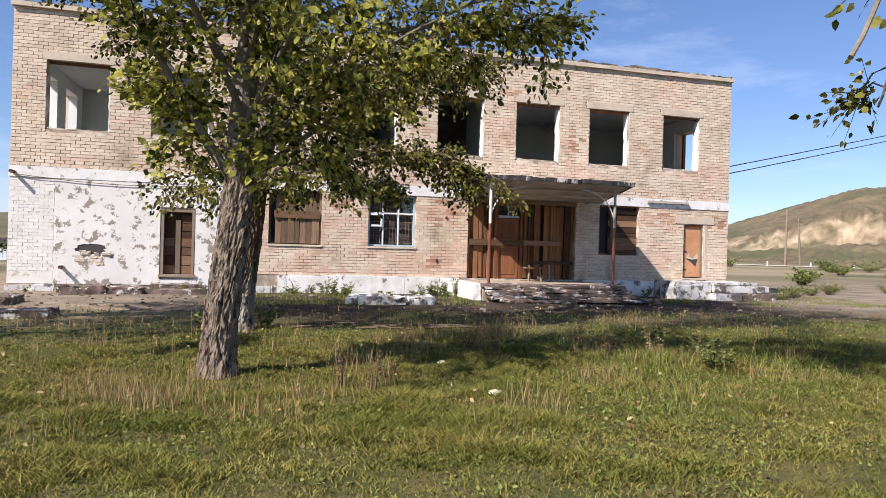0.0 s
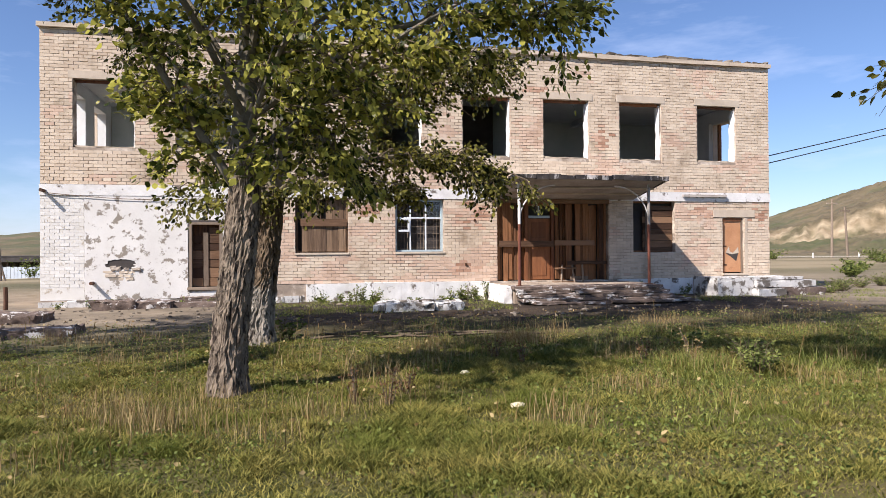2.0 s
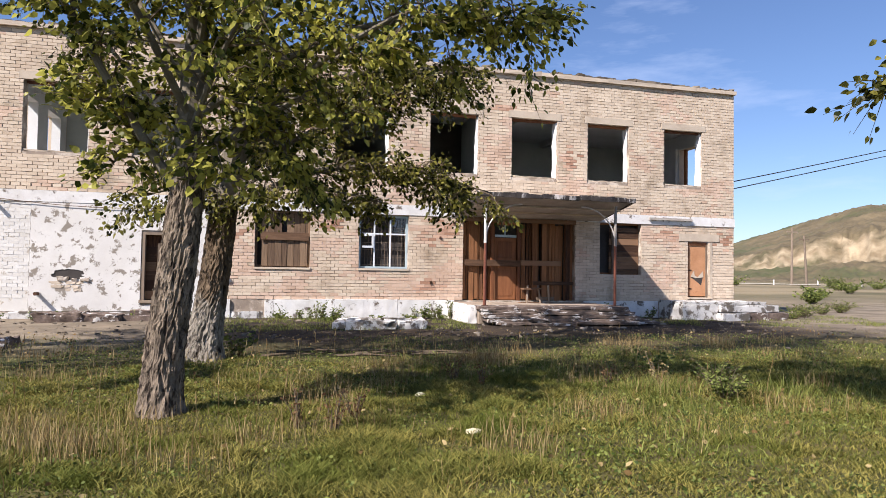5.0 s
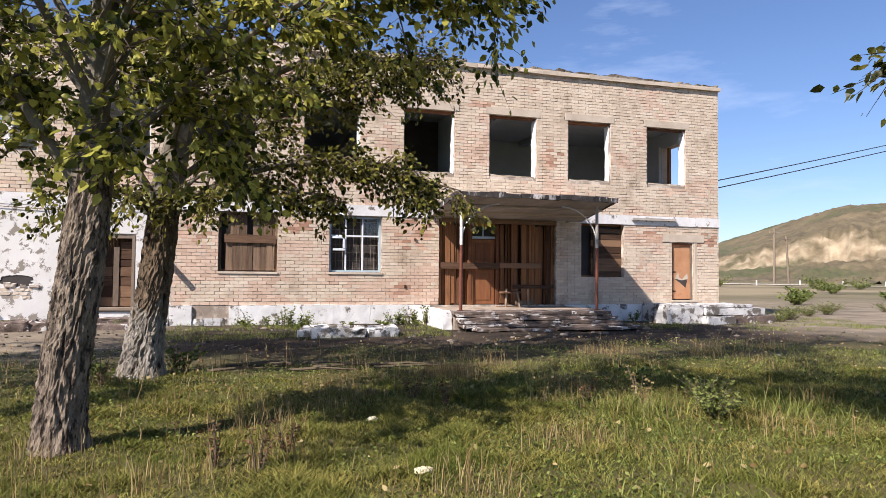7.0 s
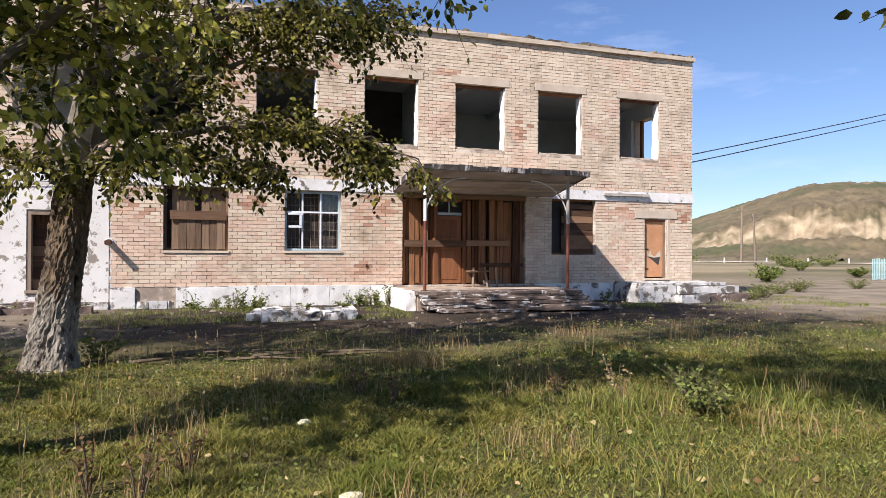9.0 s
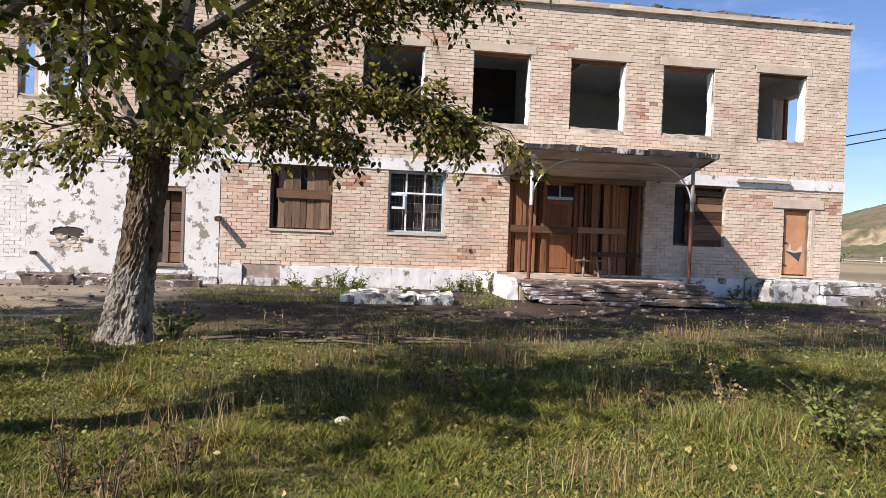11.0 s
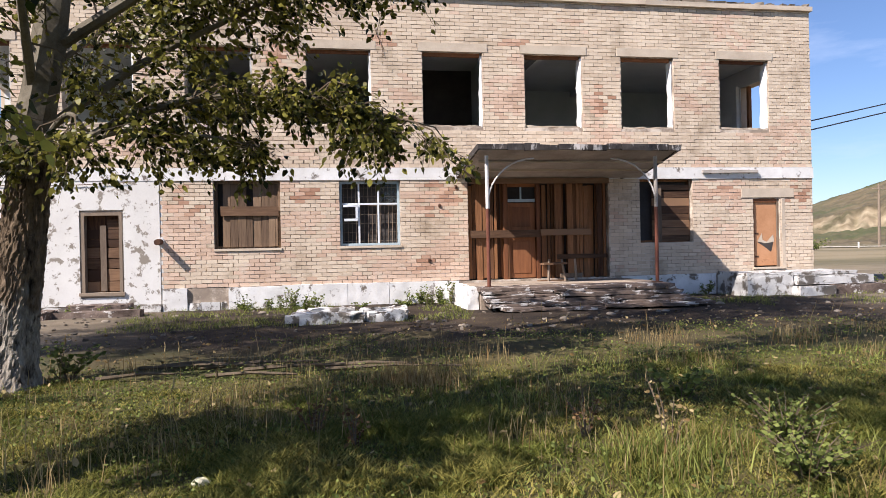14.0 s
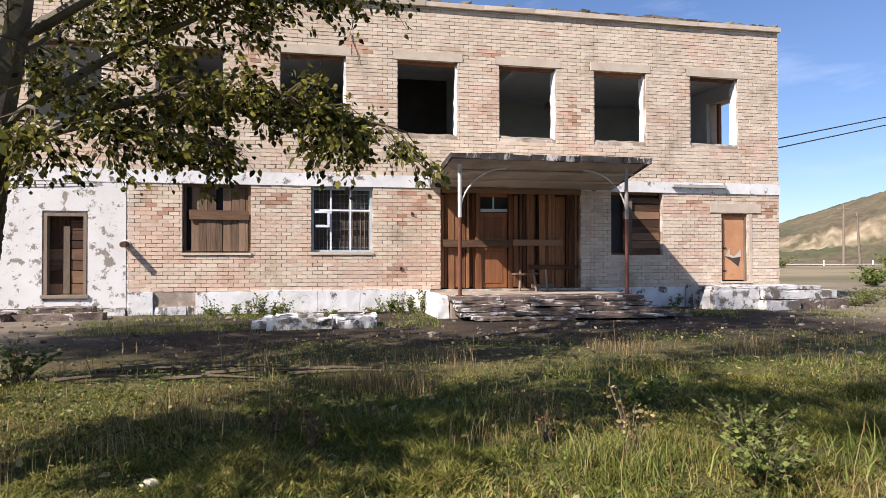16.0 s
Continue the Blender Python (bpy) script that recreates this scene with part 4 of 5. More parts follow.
for z in (4.96, 4.69):
    ins = thing("overhead_wire", "overhead power wire running from the building", "wire", (XR, 0.25, z))
    part("insulator", tube([(0.0, 0, 0), (0.06, 0, 0), (0.12, 0, 0.02)], 0.03, 0.035, 8), M_POST_WHITE, ins)
    part("wire", tube([(0.1 + 34 * i / 24, 9.0 * i / 24, 8.0 * i / 24 - 0.15 * math.sin(math.pi * i / 24)) for i in range(25)], 0.02, 0.02, 5), M_WIRE, ins)
pole = thing("utility_pole", "tall wooden utility pole carrying wires", "pole", (XR + 34.1, 9.25, 0))
part("shaft", tube([(0, 0, -0.5), (0, 0, 7), (0.05, 0, 13.6)], 0.15, 0.1, 10), M_WOOD_GREY, pole)
part("crossarm", block(-0.06, 0.06, -0.7, 0.7, 12.7, 12.82), M_WOOD_GREY, pole)

# ---- loose things on the ground ----


def rock(name, label, at, size, material, seed, raised=0.0):
    bm = bmesh.new()
    bmesh.ops.create_icosphere(bm, subdivisions=2, radius=1)
    for v in bm.verts:
        k = 1 + 0.28 * fbm(v.co.x * 1.3 + seed, v.co.y * 1.3, v.co.z * 1.3)
        v.co = Vector((v.co.x * size[0], v.co.y * size[1], v.co.z * size[2])) * k
    ob = part(name, bm, material)
    ob.location = (at[0], at[1], ground_height(at[0], at[1]) + size[2] * 0.35 + raised)
    return tagged(ob, label, "stone")


rock("stone", "pale flat stone lying in the grass", (-12.82, -15.25), (0.075, 0.05, 0.026), M_ROCK, 1, 0.04)
rock("stone", "small pale stone lying in the grass", (-12.86, -13.32), (0.06, 0.045, 0.03), M_ROCK, 2, 0.03)
for i, (x, y, s) in enumerate(((-9.7, -5.6, 0.13), (-8.2, -6.2, 0.1), (-7.6, -5.1, 0.12), (-6.4, -4.6, 0.16), (-5.1, -4.4, 0.13), (-3.1, -3.2, 0.16), (-2.6, -2.4, 0.12), (-16.9, -2.2, 0.14), (-15.6, -1.6, 0.12), (-13.7, -1.4, 0.13), (-19.2, -7.6, 0.16), (-18.4, -7.2, 0.1), (-4.2, -9.4, 0.08), (-2.0, -5.6, 0.11))):
    rock("stone", "grey chunk of broken concrete on the ground", (x, y), (s * 0.7, s * 0.55, s * 0.3), M_RUBBLE, 10 + i)

ring = thing("broken_kerb", "broken ring of low whitewashed concrete kerb", "kerb", (-11.7, -4.2, 0))
for x0, x1, y, t, h in ((-1.0, 0.25, -0.05, -5, 0.24), (0.3, 1.05, 0.02, 6, 0.2), (-0.9, 0.1, 1.5, 3, 0.18), (0.2, 1.0, 1.4, -4, 0.16)):
    part("kerb_piece", crumbled(x0, x1, y - 0.16, y + 0.16, -0.08, h * 0.8, 8, 0.05, t), M_CHIPPED, ring)
for x, t in ((-1.05, 78), (1.05, 84)):
    part("kerb_piece", crumbled(x - 0.55, x + 0.55, 0.55, 0.83, -0.08, 0.15, 8, 0.05, t), M_CHIPPED, ring)
for x0, x1, y0, y1, h, t, lab in ((-23.6, -19.0, -8.0, -6.9, 0.15, 2, "cracked flat concrete slab lying on the ground"), (-22.6, -20.6, -4.9, -3.9, 0.2, -5, "tilted broken concrete slab by the wall"), (-20.4, -18.4, -1.6, -0.7, 0.2, 1, "low concrete ledge along the wall")):
    sl = thing("concrete_slab", lab, "slab", ((x0 + x1) / 2, (y0 + y1) / 2, 0))
    hx, hy = (x1 - x0) / 2, (y1 - y0) / 2
    part("slab", crumbled(-hx, hx * 0.1, -hy, hy, -0.15, h, 9, 0.07, t), M_CONCRETE, sl)
    part("slab", crumbled(hx * 0.13, hx, -hy * 0.9, hy, -0.15, h * 0.8, 9, 0.07, t), M_CONCRETE, sl)
for x0, x1, y0, y1, h in ((-18.3, -16.9, -0.6, -0.12, 0.22), (-18.5, -16.5, -1.1, -0.63, 0.1)):
    st = thing("door_step", "worn concrete step below the side door", "step", ((x0 + x1) / 2, (y0 + y1) / 2, 0))
    part("slab", crumbled(-(x1 - x0) / 2, (x1 - x0) / 2, -(y1 - y0) / 2, (y1 - y0) / 2, -0.1, h, 8, 0.04), M_CONCRETE, st)
stake = thing("short_post", "short dark post beside the wall corner", "post", (-22.75, -0.9, 0))
part("shaft", tube([(0, 0, -0.2), (0.01, 0, 0.3), (0, 0, 0.62)], 0.06, 0.055, 8, 0.05), M_IRON, stake)
for i in range(9):
    x, y, a = random.uniform(-15.0, -11.8), random.uniform(-9.7, -8.6), random.uniform(-0.25, 0.2)
    ln = random.uniform(0.7, 1.9)
    stick = part("fallen_branch", tube([(0, 0, 0), (ln * 0.5, ln * a * 0.5, 0.03), (ln, ln * a, 0.0)], 0.028, 0.012, 5, 0.15), M_TWIG)
    stick.location = (x, y, ground_height(x, y) + 0.03)
    tagged(stick, "dry fallen branch lying on the ground", "branch", "fallen branches")

# ---- distance ----


def picket_fence(label, x0, x1, y, z, height, step, material, turn=0.0, fill=0.9):
    f = thing("fence", label, "fence", (x0, y, z))
    f.rotation_euler[2] = radians(turn)
    n = int((x1 - x0) / step)
    for k in (0.25, 0.8):
        part("rail", block(0, x1 - x0, 0.02, 0.06, height * k, height * k + 0.06), material, f)
    first = None
    for i in range(n):
        if first is None:
            first = part("slat", block(0, step * fill, -0.01, 0.015, 0.02, height), material, f)
            continue
        s = first.copy()
        s.location = (i * step, 0, random.uniform(-0.03, 0.03))
        scene.collection.objects.link(s)
    return f


picket_fence("pale blue board fence across the field", -66, -34, 50, -0.85, 1.25, 0.32, M_FENCE)
picket_fence("turquoise picket fence beside the track", 21.0, 26.5, 8.6, 0.1, 1.2, 0.14, M_TURQ, 4, 0.45)
shed = thing("shed", "low dark open shed with a flat roof", "shed", (-48, 58, -0.9))
part("roof", block(-9, 8, -3, 3, 1.7, 2.4, rough=0.1), M_DARK, shed)
part("wall", block(-8.5, 7.5, 2.4, 2.7, 0, 1.75), M_WOOD_GREY, shed)
for k in range(5):
    part("post", block(-8.2 + k * 3.9, -8.0 + k * 3.9, -2.6, -2.4, -0.1, 1.75), M_WOOD_GREY, shed)
for x, y, h, lean in ((59.2, 60.1, 8.3, 0.1), (66.0, 64.5, 7.6, -0.5)):
    up = thing("utility_pole", "distant wooden utility pole by the track", "pole", (x, y, ground_height(x, y)), "poles along the track")
    part("shaft", tube([(0, 0, -0.3), (lean * 0.5, 0, h * 0.5), (lean, 0, h)], 0.19, 0.14, 8), M_WOOD_GREY, up)
    part("crossarm", block(lean - 0.9, lean + 0.9, -0.08, 0.08, h - 0.7, h - 0.52), M_WOOD_GREY, up)
lp = thing("utility_pole", "leaning dark utility pole beyond the meadow", "pole", (-36.6, 34.0, -0.7))
part("shaft", tube([(0, 0, -0.3), (-0.1, 0, 2.4), (-0.35, 0, 4.9)], 0.16, 0.12, 8), M_WOOD_GREY, lp)
part("brace", tube([(0.4, 0, 0.0), (0.0, 0, 1.6)], 0.08, 0.07, 6), M_WOOD_GREY, lp)
for k in range(11):
    rp = thing("marker_post", "short white roadside post", "post", (40 + k * 6, 58 - k * 1.3, ground_height(40 + k * 6, 58 - k * 1.3)), "posts along the track")
    part("shaft", block(-0.07, 0.07, -0.07, 0.07, -0.1, 0.7), M_POST_WHITE, rp)

# ---- trees ----


def leaf_mesh(points, ways, sizes, rng):
    """Ovate leaves at points, pointing along ways: (verts, faces)."""
    n = len(points)
    ways = ways / np.maximum(np.linalg.norm(ways, axis=1, keepdims=True), 1e-6)
    side = np.cross(ways, rng.normal(size=(n, 3)))
    side /= np.maximum(np.linalg.norm(side, axis=1, keepdims=True), 1e-6)
    up = np.cross(side, ways)
    L, S = sizes[:, None], sizes[:, None] * 0.31
    v = np.stack([points, points + ways * L * 0.3 - side * S + up * L * 0.06, points + ways * L * 0.3 + side * S + up * L * 0.06,
                  points + ways * L * 0.68 - side * S * 0.72 + up * L * 0.03, points + ways * L * 0.68 + side * S * 0.72 + up * L * 0.03, points + ways * L - up * L * 0.08], 1)
    b = np.arange(n)[:, None] * 6
    tri = np.concatenate([b + np.array([[0, 2, 1]]), b + np.array([[3, 4, 5]])]).tolist()
    quad = (b + np.array([[1, 2, 4, 3]])).tolist()
    return v.reshape(-1, 3).tolist(), tri + quad


def spline(pts, n):
    """A smooth line through control points."""
    P = [Vector(p) for p in pts]
    P = [P[0] * 2 - P[1], *P, P[-1] * 2 - P[-2]]
    out = []
    for i in range(1, len(P) - 2):
        for k in range(n):
            t = k / n
            a, b, c, d = P[i - 1], P[i], P[i + 1], P[i + 2]
            out.append(0.5 * ((2 * b) + (c - a) * t + (2 * a - 5 * b + 4 * c - d) * t * t + (3 * b - a - 3 * c + d) * t ** 3))
    out.append(P[-2])
    return out


def bark_trunk(pts, radii, seed, sides=90, rings=110):
    """A furrowed trunk with a flared foot."""
    line = spline(pts, 12)
    vs, fs = [], []
    for r in range(rings + 1):
        t = r / rings
        k = t * (len(line) - 1)
        i = min(int(k), len(line) - 2)
        p = line[i].lerp(line[i + 1], k - i)
        rr = t * (len(radii) - 1)
        j = min(int(rr), len(radii) - 2)
        rad = radii[j] + (radii[j + 1] - radii[j]) * (rr - j)
        for s in range(sides):
            a = 2 * math.pi * s / sides
            flare = 1 + 0.42 * max(0, 1 - t * 6) * (0.6 + 0.8 * noise.noise(Vector((math.cos(a) * 1.4, math.sin(a) * 1.4, seed))))
            warp = 0.35 * noise.noise(Vector((math.cos(a) * 2, math.sin(a) * 2, p.z * 3.1)))
            ridge = 0.7 * abs(noise.noise(Vector((math.cos(a + warp) * 5.6, math.sin(a + warp) * 5.6, p.z * 4.4 + seed)))) + 0.45 * abs(noise.noise(Vector((math.cos(a) * 11, math.sin(a) * 11, p.z * 9.0 + seed))))
            lump = noise.noise(Vector((math.cos(a) * 1.5, math.sin(a) * 1.5, p.z * 0.9 + seed * 3)))
            q = rad * flare * (1 + 0.10 - 0.22 * min(ridge * 1.6, 1) ** 0.7 + 0.14 * lump)
            vs.append((p.x + q * math.cos(a), p.y + q * math.sin(a), p.z))
    for r in range(rings):
        for s in range(sides):
            s2 = (s + 1) % sides
            fs.append((r * sides + s, r * sides + s2, (r + 1) * sides + s2, (r + 1) * sides + s))
    return vs, fs


def tree(label, base, trunk, radii, limbs, seed, leaf=0.085, high=0, spread=3.6, per=1.0, group="trees of the yard", bark=None, per_twig=12, foliage=None):
    """limbs: (control points, first radius, side shoots, shoot length). high: how many unlisted limbs leave the upper stem."""
    rng = np.random.default_rng(seed)
    random.seed(seed)
    t = thing("tree", label, "tree", (base[0], base[1], ground_height(*base)), group)
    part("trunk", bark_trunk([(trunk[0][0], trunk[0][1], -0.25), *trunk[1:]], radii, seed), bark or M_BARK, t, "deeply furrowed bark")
    limbs = list(limbs)
    stem = spline(limbs[0][0], 8)
    for i in range(high):
        s = stem[int(len(stem) * (0.5 + 0.49 * i / high))]
        a = math.asin(math.sin(i * 2.4 + random.uniform(-0.4, 0.4))) * 1.25
        reach = spread * random.uniform(0.65, 1.05) * (1 if i < high * 0.7 else 0.6)
        d = Vector((math.cos(a), 0.5 * math.sin(a), 0))
        limbs.append(([s, s + d * reach * 0.5 + Vector((0, 0, reach * 0.32)), s + d * reach + Vector((0, 0, reach * 0.42))], 0.05, 9, 1.1))
    twigs = ([], [])
    pts, ways, sizes = [], [], []
    for ctrl, r0, shoots, length in limbs:
        line = spline(ctrl, 7)
        part("limb", tube(line, r0, 0.012, 8, 0.06), M_LIMB, t)
        shoots = int(shoots * per)
        for s in range(shoots):
            k = 0.22 + 0.78 * (s + random.random()) / shoots
            i = min(int(k * (len(line) - 1)), len(line) - 2)
            p = line[i].lerp(line[i + 1], random.random())
            along = (line[i + 1] - line[i]).normalized()
            d = (Vector((random.gauss(0, 1), random.gauss(0, 1), random.gauss(0.05, 0.5))).normalized() + along * 0.6).normalized()
            ln = length * random.uniform(0.5, 1.15)
            mid, end = p + d * ln * 0.5 + Vector((0, 0, 0.06)), p + d * ln + Vector((0, 0, -0.22 * ln))
            tube_into(twigs, [p, mid, end], 0.014, 0.005, 4)
            for w in range(7):
                q0 = p.lerp(end, 0.2 + 0.8 * (w + random.random()) / 7) if w else end
                d2 = (d + Vector((random.gauss(0, 0.8), random.gauss(0, 0.8), random.gauss(-0.1, 0.55)))).normalized()
                l2 = random.uniform(0.18, 0.5)
                q1 = q0 + d2 * l2 + Vector((0, 0, -0.08))
                tube_into(twigs, [q0, q1], 0.005, 0.002, 3)
                for m in range(per_twig):
                    f = random.random()
                    q = q0.lerp(q1, f)
                    pts.append((q.x + random.gauss(0, 0.05), q.y + random.gauss(0, 0.05), q.z + random.gauss(0, 0.05)))
                    ways.append((d2.x + random.gauss(0, 0.7), d2.y + random.gauss(0, 0.7), d2.z - 0.7 + random.gauss(0, 0.5)))
                    sizes.append(leaf * random.uniform(0.6, 1.25))
    tagged(part("brushwood", twigs, M_TWIG, t), kind="stuff")
    tagged(part("crown", leaf_mesh(np.array(pts), np.array(ways), np.array(sizes), rng), foliage or M_LEAF, t, "green poplar leaves with a few yellowing"), kind="stuff")
    return t


tree("old poplar with furrowed trunk and low leafy branches", (-15.62, -13.72), [(0, 0, 0), (0.02, 0, 0.5), (0.11, 0, 1.3), (0.22, 0, 2.5)], (0.245, 0.205, 0.19, 0.185, 0.19, 0.15), [
    ([(0.15, 0, 2.3), (0.25, 0.1, 4), (0.5, 0.0, 7), (1.0, -0.2, 10), (1.9, -0.5, 13)], 0.14, 40, 1.0),
    ([(0.12, 0, 2.2), (-0.5, -0.1, 3.2), (-1.0, -0.3, 4.1), (-1.7, -0.4, 5.2)], 0.055, 26, 0.6),
    ([(0.15, 0, 2.3), (0.9, -0.1, 3.1), (1.8, -0.5, 3.8), (2.8, -0.6, 4.4)], 0.05, 26, 0.95),
    ([(0.25, 0, 3.0), (1.6, -0.1, 3.95), (2.9, -0.1, 4.3), (4.0, 0.0, 4.35)], 0.045, 44, 0.65),
    ([(0.2, 0, 2.5), (0.7, 0.2, 3.0), (1.05, 0.3, 2.9), (1.25, 0.2, 2.6)], 0.04, 16, 0.5),
    ([(0.15, 0, 2.6), (0.5, -0.8, 3.3), (0.9, -1.5, 3.9)], 0.042, 15, 0.8),
    ([(0.1, 0, 2.2), (-0.3, 0.2, 2.7), (-0.6, 0.3, 2.5)], 0.03, 7, 0.4),
    ([(0.1, 0, 2.3), (-0.4, 0.1, 2.9), (-0.75, 0.2, 3.3)], 0.04, 12, 0.5),
    ([(0.25, 0, 3.0), (0.4, 0.6, 3.8), (0.5, 1.1, 4.6)], 0.042, 16, 0.8),
    ([(0.25, 0, 3.4), (1.2, 0.4, 4.4), (2.3, 0.3, 5.0)], 0.042, 24, 1.0),
    ([(0.25, 0, 3.2), (-0.7, 0.5, 4.8), (-1.5, 0.8, 6.0)], 0.042, 20, 0.8),
    ([(0.3, 0, 4.0), (0.1, -0.8, 4.9), (-0.2, -1.3, 5.9)], 0.05, 14, 0.9),
    ([(0.35, 0, 4.4), (1.0, -0.6, 5.3), (1.6, -0.9, 6.3)], 0.05, 14, 0.9),
    ([(0.2, 0, 2.4), (0.4, -0.3, 2.75), (0.5, -0.5, 2.5)], 0.03, 7, 0.4),
    ([(0.2, 0, 3.0), (-0.4, -0.8, 4.1), (-1.2, -1.8, 4.8), (-1.9, -2.7, 5.3)], 0.042, 24, 0.9),
    ([(0.25, 0, 3.6), (0.5, -0.5, 4.5), (1.3, -1.0, 5.2), (2.3, -1.4, 5.7)], 0.05, 16, 0.9),
    ([(0.25, 0, 3.8), (0, -0.6, 4.7), (-0.9, -1.0, 5.5), (-1.9, -1.2, 6.2)], 0.05, 16, 0.9),
], 11, high=14, spread=4.2, per=0.85, leaf=0.097, per_twig=9)

tree("leaning poplar with pale flared trunk and a long low branch", (-15.56, -9.6), [(-0.05, 0, 0), (0.04, 0, 0.6), (0.15, 0, 1.4), (0.26, 0, 2.5)], (0.37, 0.28, 0.24, 0.225, 0.22, 0.19), [
    ([(0.18, 0, 2.3), (0.5, 0, 4), (0.85, 0.1, 7), (1.1, 0, 10), (1.4, 0, 12.8)], 0.23, 32, 1.3),
    ([(0.2, 0, 2.4), (1.7, -0.1, 3.1), (3.2, -0.2, 3.2), (4.55, -0.25, 2.9)], 0.065, 54, 0.6),
    ([(0.2, 0, 2.4), (1.2, -0.1, 2.8), (2.1, -0.2, 2.75), (2.9, -0.2, 2.6)], 0.035, 18, 0.4),
    ([(0.22, 0, 2.7), (1.4, 0.3, 3.7), (2.5, 0.3, 4.3), (3.1, 0.2, 4.6)], 0.06, 36, 0.8),
    ([(0.45, 0, 3.7), (2.0, 0.0, 4.7), (3.4, 0.1, 5.0), (4.3, 0.1, 5.0)], 0.08, 50, 0.8),
    ([(0.16, 0, 2.3), (-0.4, 0, 2.7), (-0.9, -0.1, 2.6)], 0.05, 11, 0.6),
    ([(0.16, 0, 2.5), (-0.7, 0.2, 3.8), (-1.7, 0.3, 5.1), (-3.0, 0.4, 6.2)], 0.07, 30, 0.8),
    ([(0.2, 0, 2.4), (0.8, -0.5, 2.9), (1.1, -0.7, 2.7)], 0.04, 8, 0.5),
    ([(0.3, 0, 3.2), (0.6, -1.0, 4.0), (0.8, -1.8, 4.6)], 0.06, 16, 0.9),
    ([(0.3, 0, 3.4), (0.6, 1.2, 4.3), (0.8, 2.2, 5.0)], 0.06, 14, 0.9),
    ([(0.16, 0, 2.4), (0.1, -0.5, 2.7), (-0.1, -0.8, 2.5)], 0.03, 8, 0.45),
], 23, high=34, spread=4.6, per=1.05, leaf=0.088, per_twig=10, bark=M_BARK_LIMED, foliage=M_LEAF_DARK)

tree("tall poplar standing further along the yard", (-26.0, -11.2), [(0, 0, 0), (0.05, 0, 0.8), (0.1, 0, 1.6), (0.15, 0, 2.6)], (0.34, 0.28, 0.26, 0.25, 0.24, 0.2), [
    ([(0.15, 0, 2.4), (0.2, 0, 5), (0.1, 0, 9), (0, 0, 12)], 0.16, 34, 1.3),
    ([(0.15, 0, 2.6), (2.0, -0.8, 4.4), (4.2, -1.4, 4.8), (6.4, -1.8, 4.5), (7.05, -1.8, 3.1)], 0.09, 30, 0.8),
    ([(0.15, 0, 2.8), (1.2, 1.0, 4.2), (2.4, 2.0, 5.0)], 0.07, 14, 1.0),
    ([(0.15, 0, 2.8), (1.8, -0.3, 4.6), (3.4, -0.6, 5.4), (4.6, -0.9, 5.6)], 0.08, 30, 1.1),
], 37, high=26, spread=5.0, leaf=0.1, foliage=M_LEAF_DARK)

tree("leafy tree with drooping twigs beside the path", (-8.3, -19.0), [(0, 0, 0), (0.0, 0, 0.8), (-0.05, 0, 1.6), (-0.1, 0, 2.6)], (0.26, 0.22, 0.2, 0.19, 0.18, 0.15), [
    ([(-0.1, 0, 2.4), (-0.1, 0, 4.5), (0, 0, 7), (0.1, 0, 9)], 0.13, 24, 1.2),
    ([(-0.1, 0, 2.5), (-2.0, 0.1, 3.3), (-3.7, -0.15, 3.1), (-4.5, -0.45, 2.35)], 0.008, 1, 0.12),
    ([(-0.1, 0, 2.6), (-0.6, 1.0, 3.8), (-1.2, 2.0, 3.6), (-1.3, 2.3, 2.95)], 0.02, 5, 0.4),
    ([(-0.1, 0, 3.0), (-1.5, 1.0, 4.9), (-3.2, 2.2, 6.0), (-4.6, 3.0, 6.4)], 0.07, 60, 1.2),
    ([(-0.1, 0, 3.5), (-1.2, 1.8, 5.2), (-2.6, 3.2, 6.4), (-3.4, 4.4, 7.2)], 0.06, 50, 1.2),
    ([(-0.1, 0, 4.2), (-3.0, 1.2, 6.2), (-5.2, 2.0, 7.2), (-6.8, 2.6, 7.6)], 0.06, 56, 1.2),
    ([(-0.1, 0, 4.5), (-2.5, 1.5, 6.4), (-4.6, 2.4, 7.7), (-6.0, 3.4, 8.2)], 0.06, 46, 1.2),
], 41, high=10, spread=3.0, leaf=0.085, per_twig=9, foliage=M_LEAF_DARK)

# ---- grass and weeds ----
rng = np.random.default_rng(5)


def heights(x, y):
    return np.array([ground_height(a, b) for a, b in zip(x.tolist(), y.tolist())])


def blades(x, y, tall, wide, lean, rng):
    """Bent blades: (verts, faces)."""
    n = len(x)
    z = heights(x, y) - 0.01
    a, b = rng.uniform(0, 2 * np.pi, n), rng.uniform(0, 2 * np.pi, n)
    p = np.stack([x, y, z], 1)
    s = np.stack([np.cos(a), np.sin(a), np.zeros(n)], 1) * wide[:, None]
    d = np.stack([np.cos(b), np.sin(b), np.zeros(n)], 1) * (lean * tall)[:, None]
    up = np.stack([np.zeros(n), np.zeros(n), tall], 1)
    v = np.stack([p - s, p + s, p + s * 0.7 + d * 0.35 + up * 0.6, p - s * 0.7 + d * 0.35 + up * 0.6, p + d + up], 1)
    i = np.arange(n)[:, None] * 5
    return v.reshape(-1, 3).tolist(), (i + np.array([[0, 1, 2, 3]])).tolist() + (i + np.array([[3, 2, 4]])).tolist()


def meadow(n, x0, x1, y0, y1, keep):
    x, y = rng.uniform(x0, x1, n), rng.uniform(y0, y1, n)
    k = np.array([keep(a, b) for a, b in zip(x.tolist(), y.tolist())])
    ok = rng.random(n) < k
    return x[ok], y[ok], k[ok]


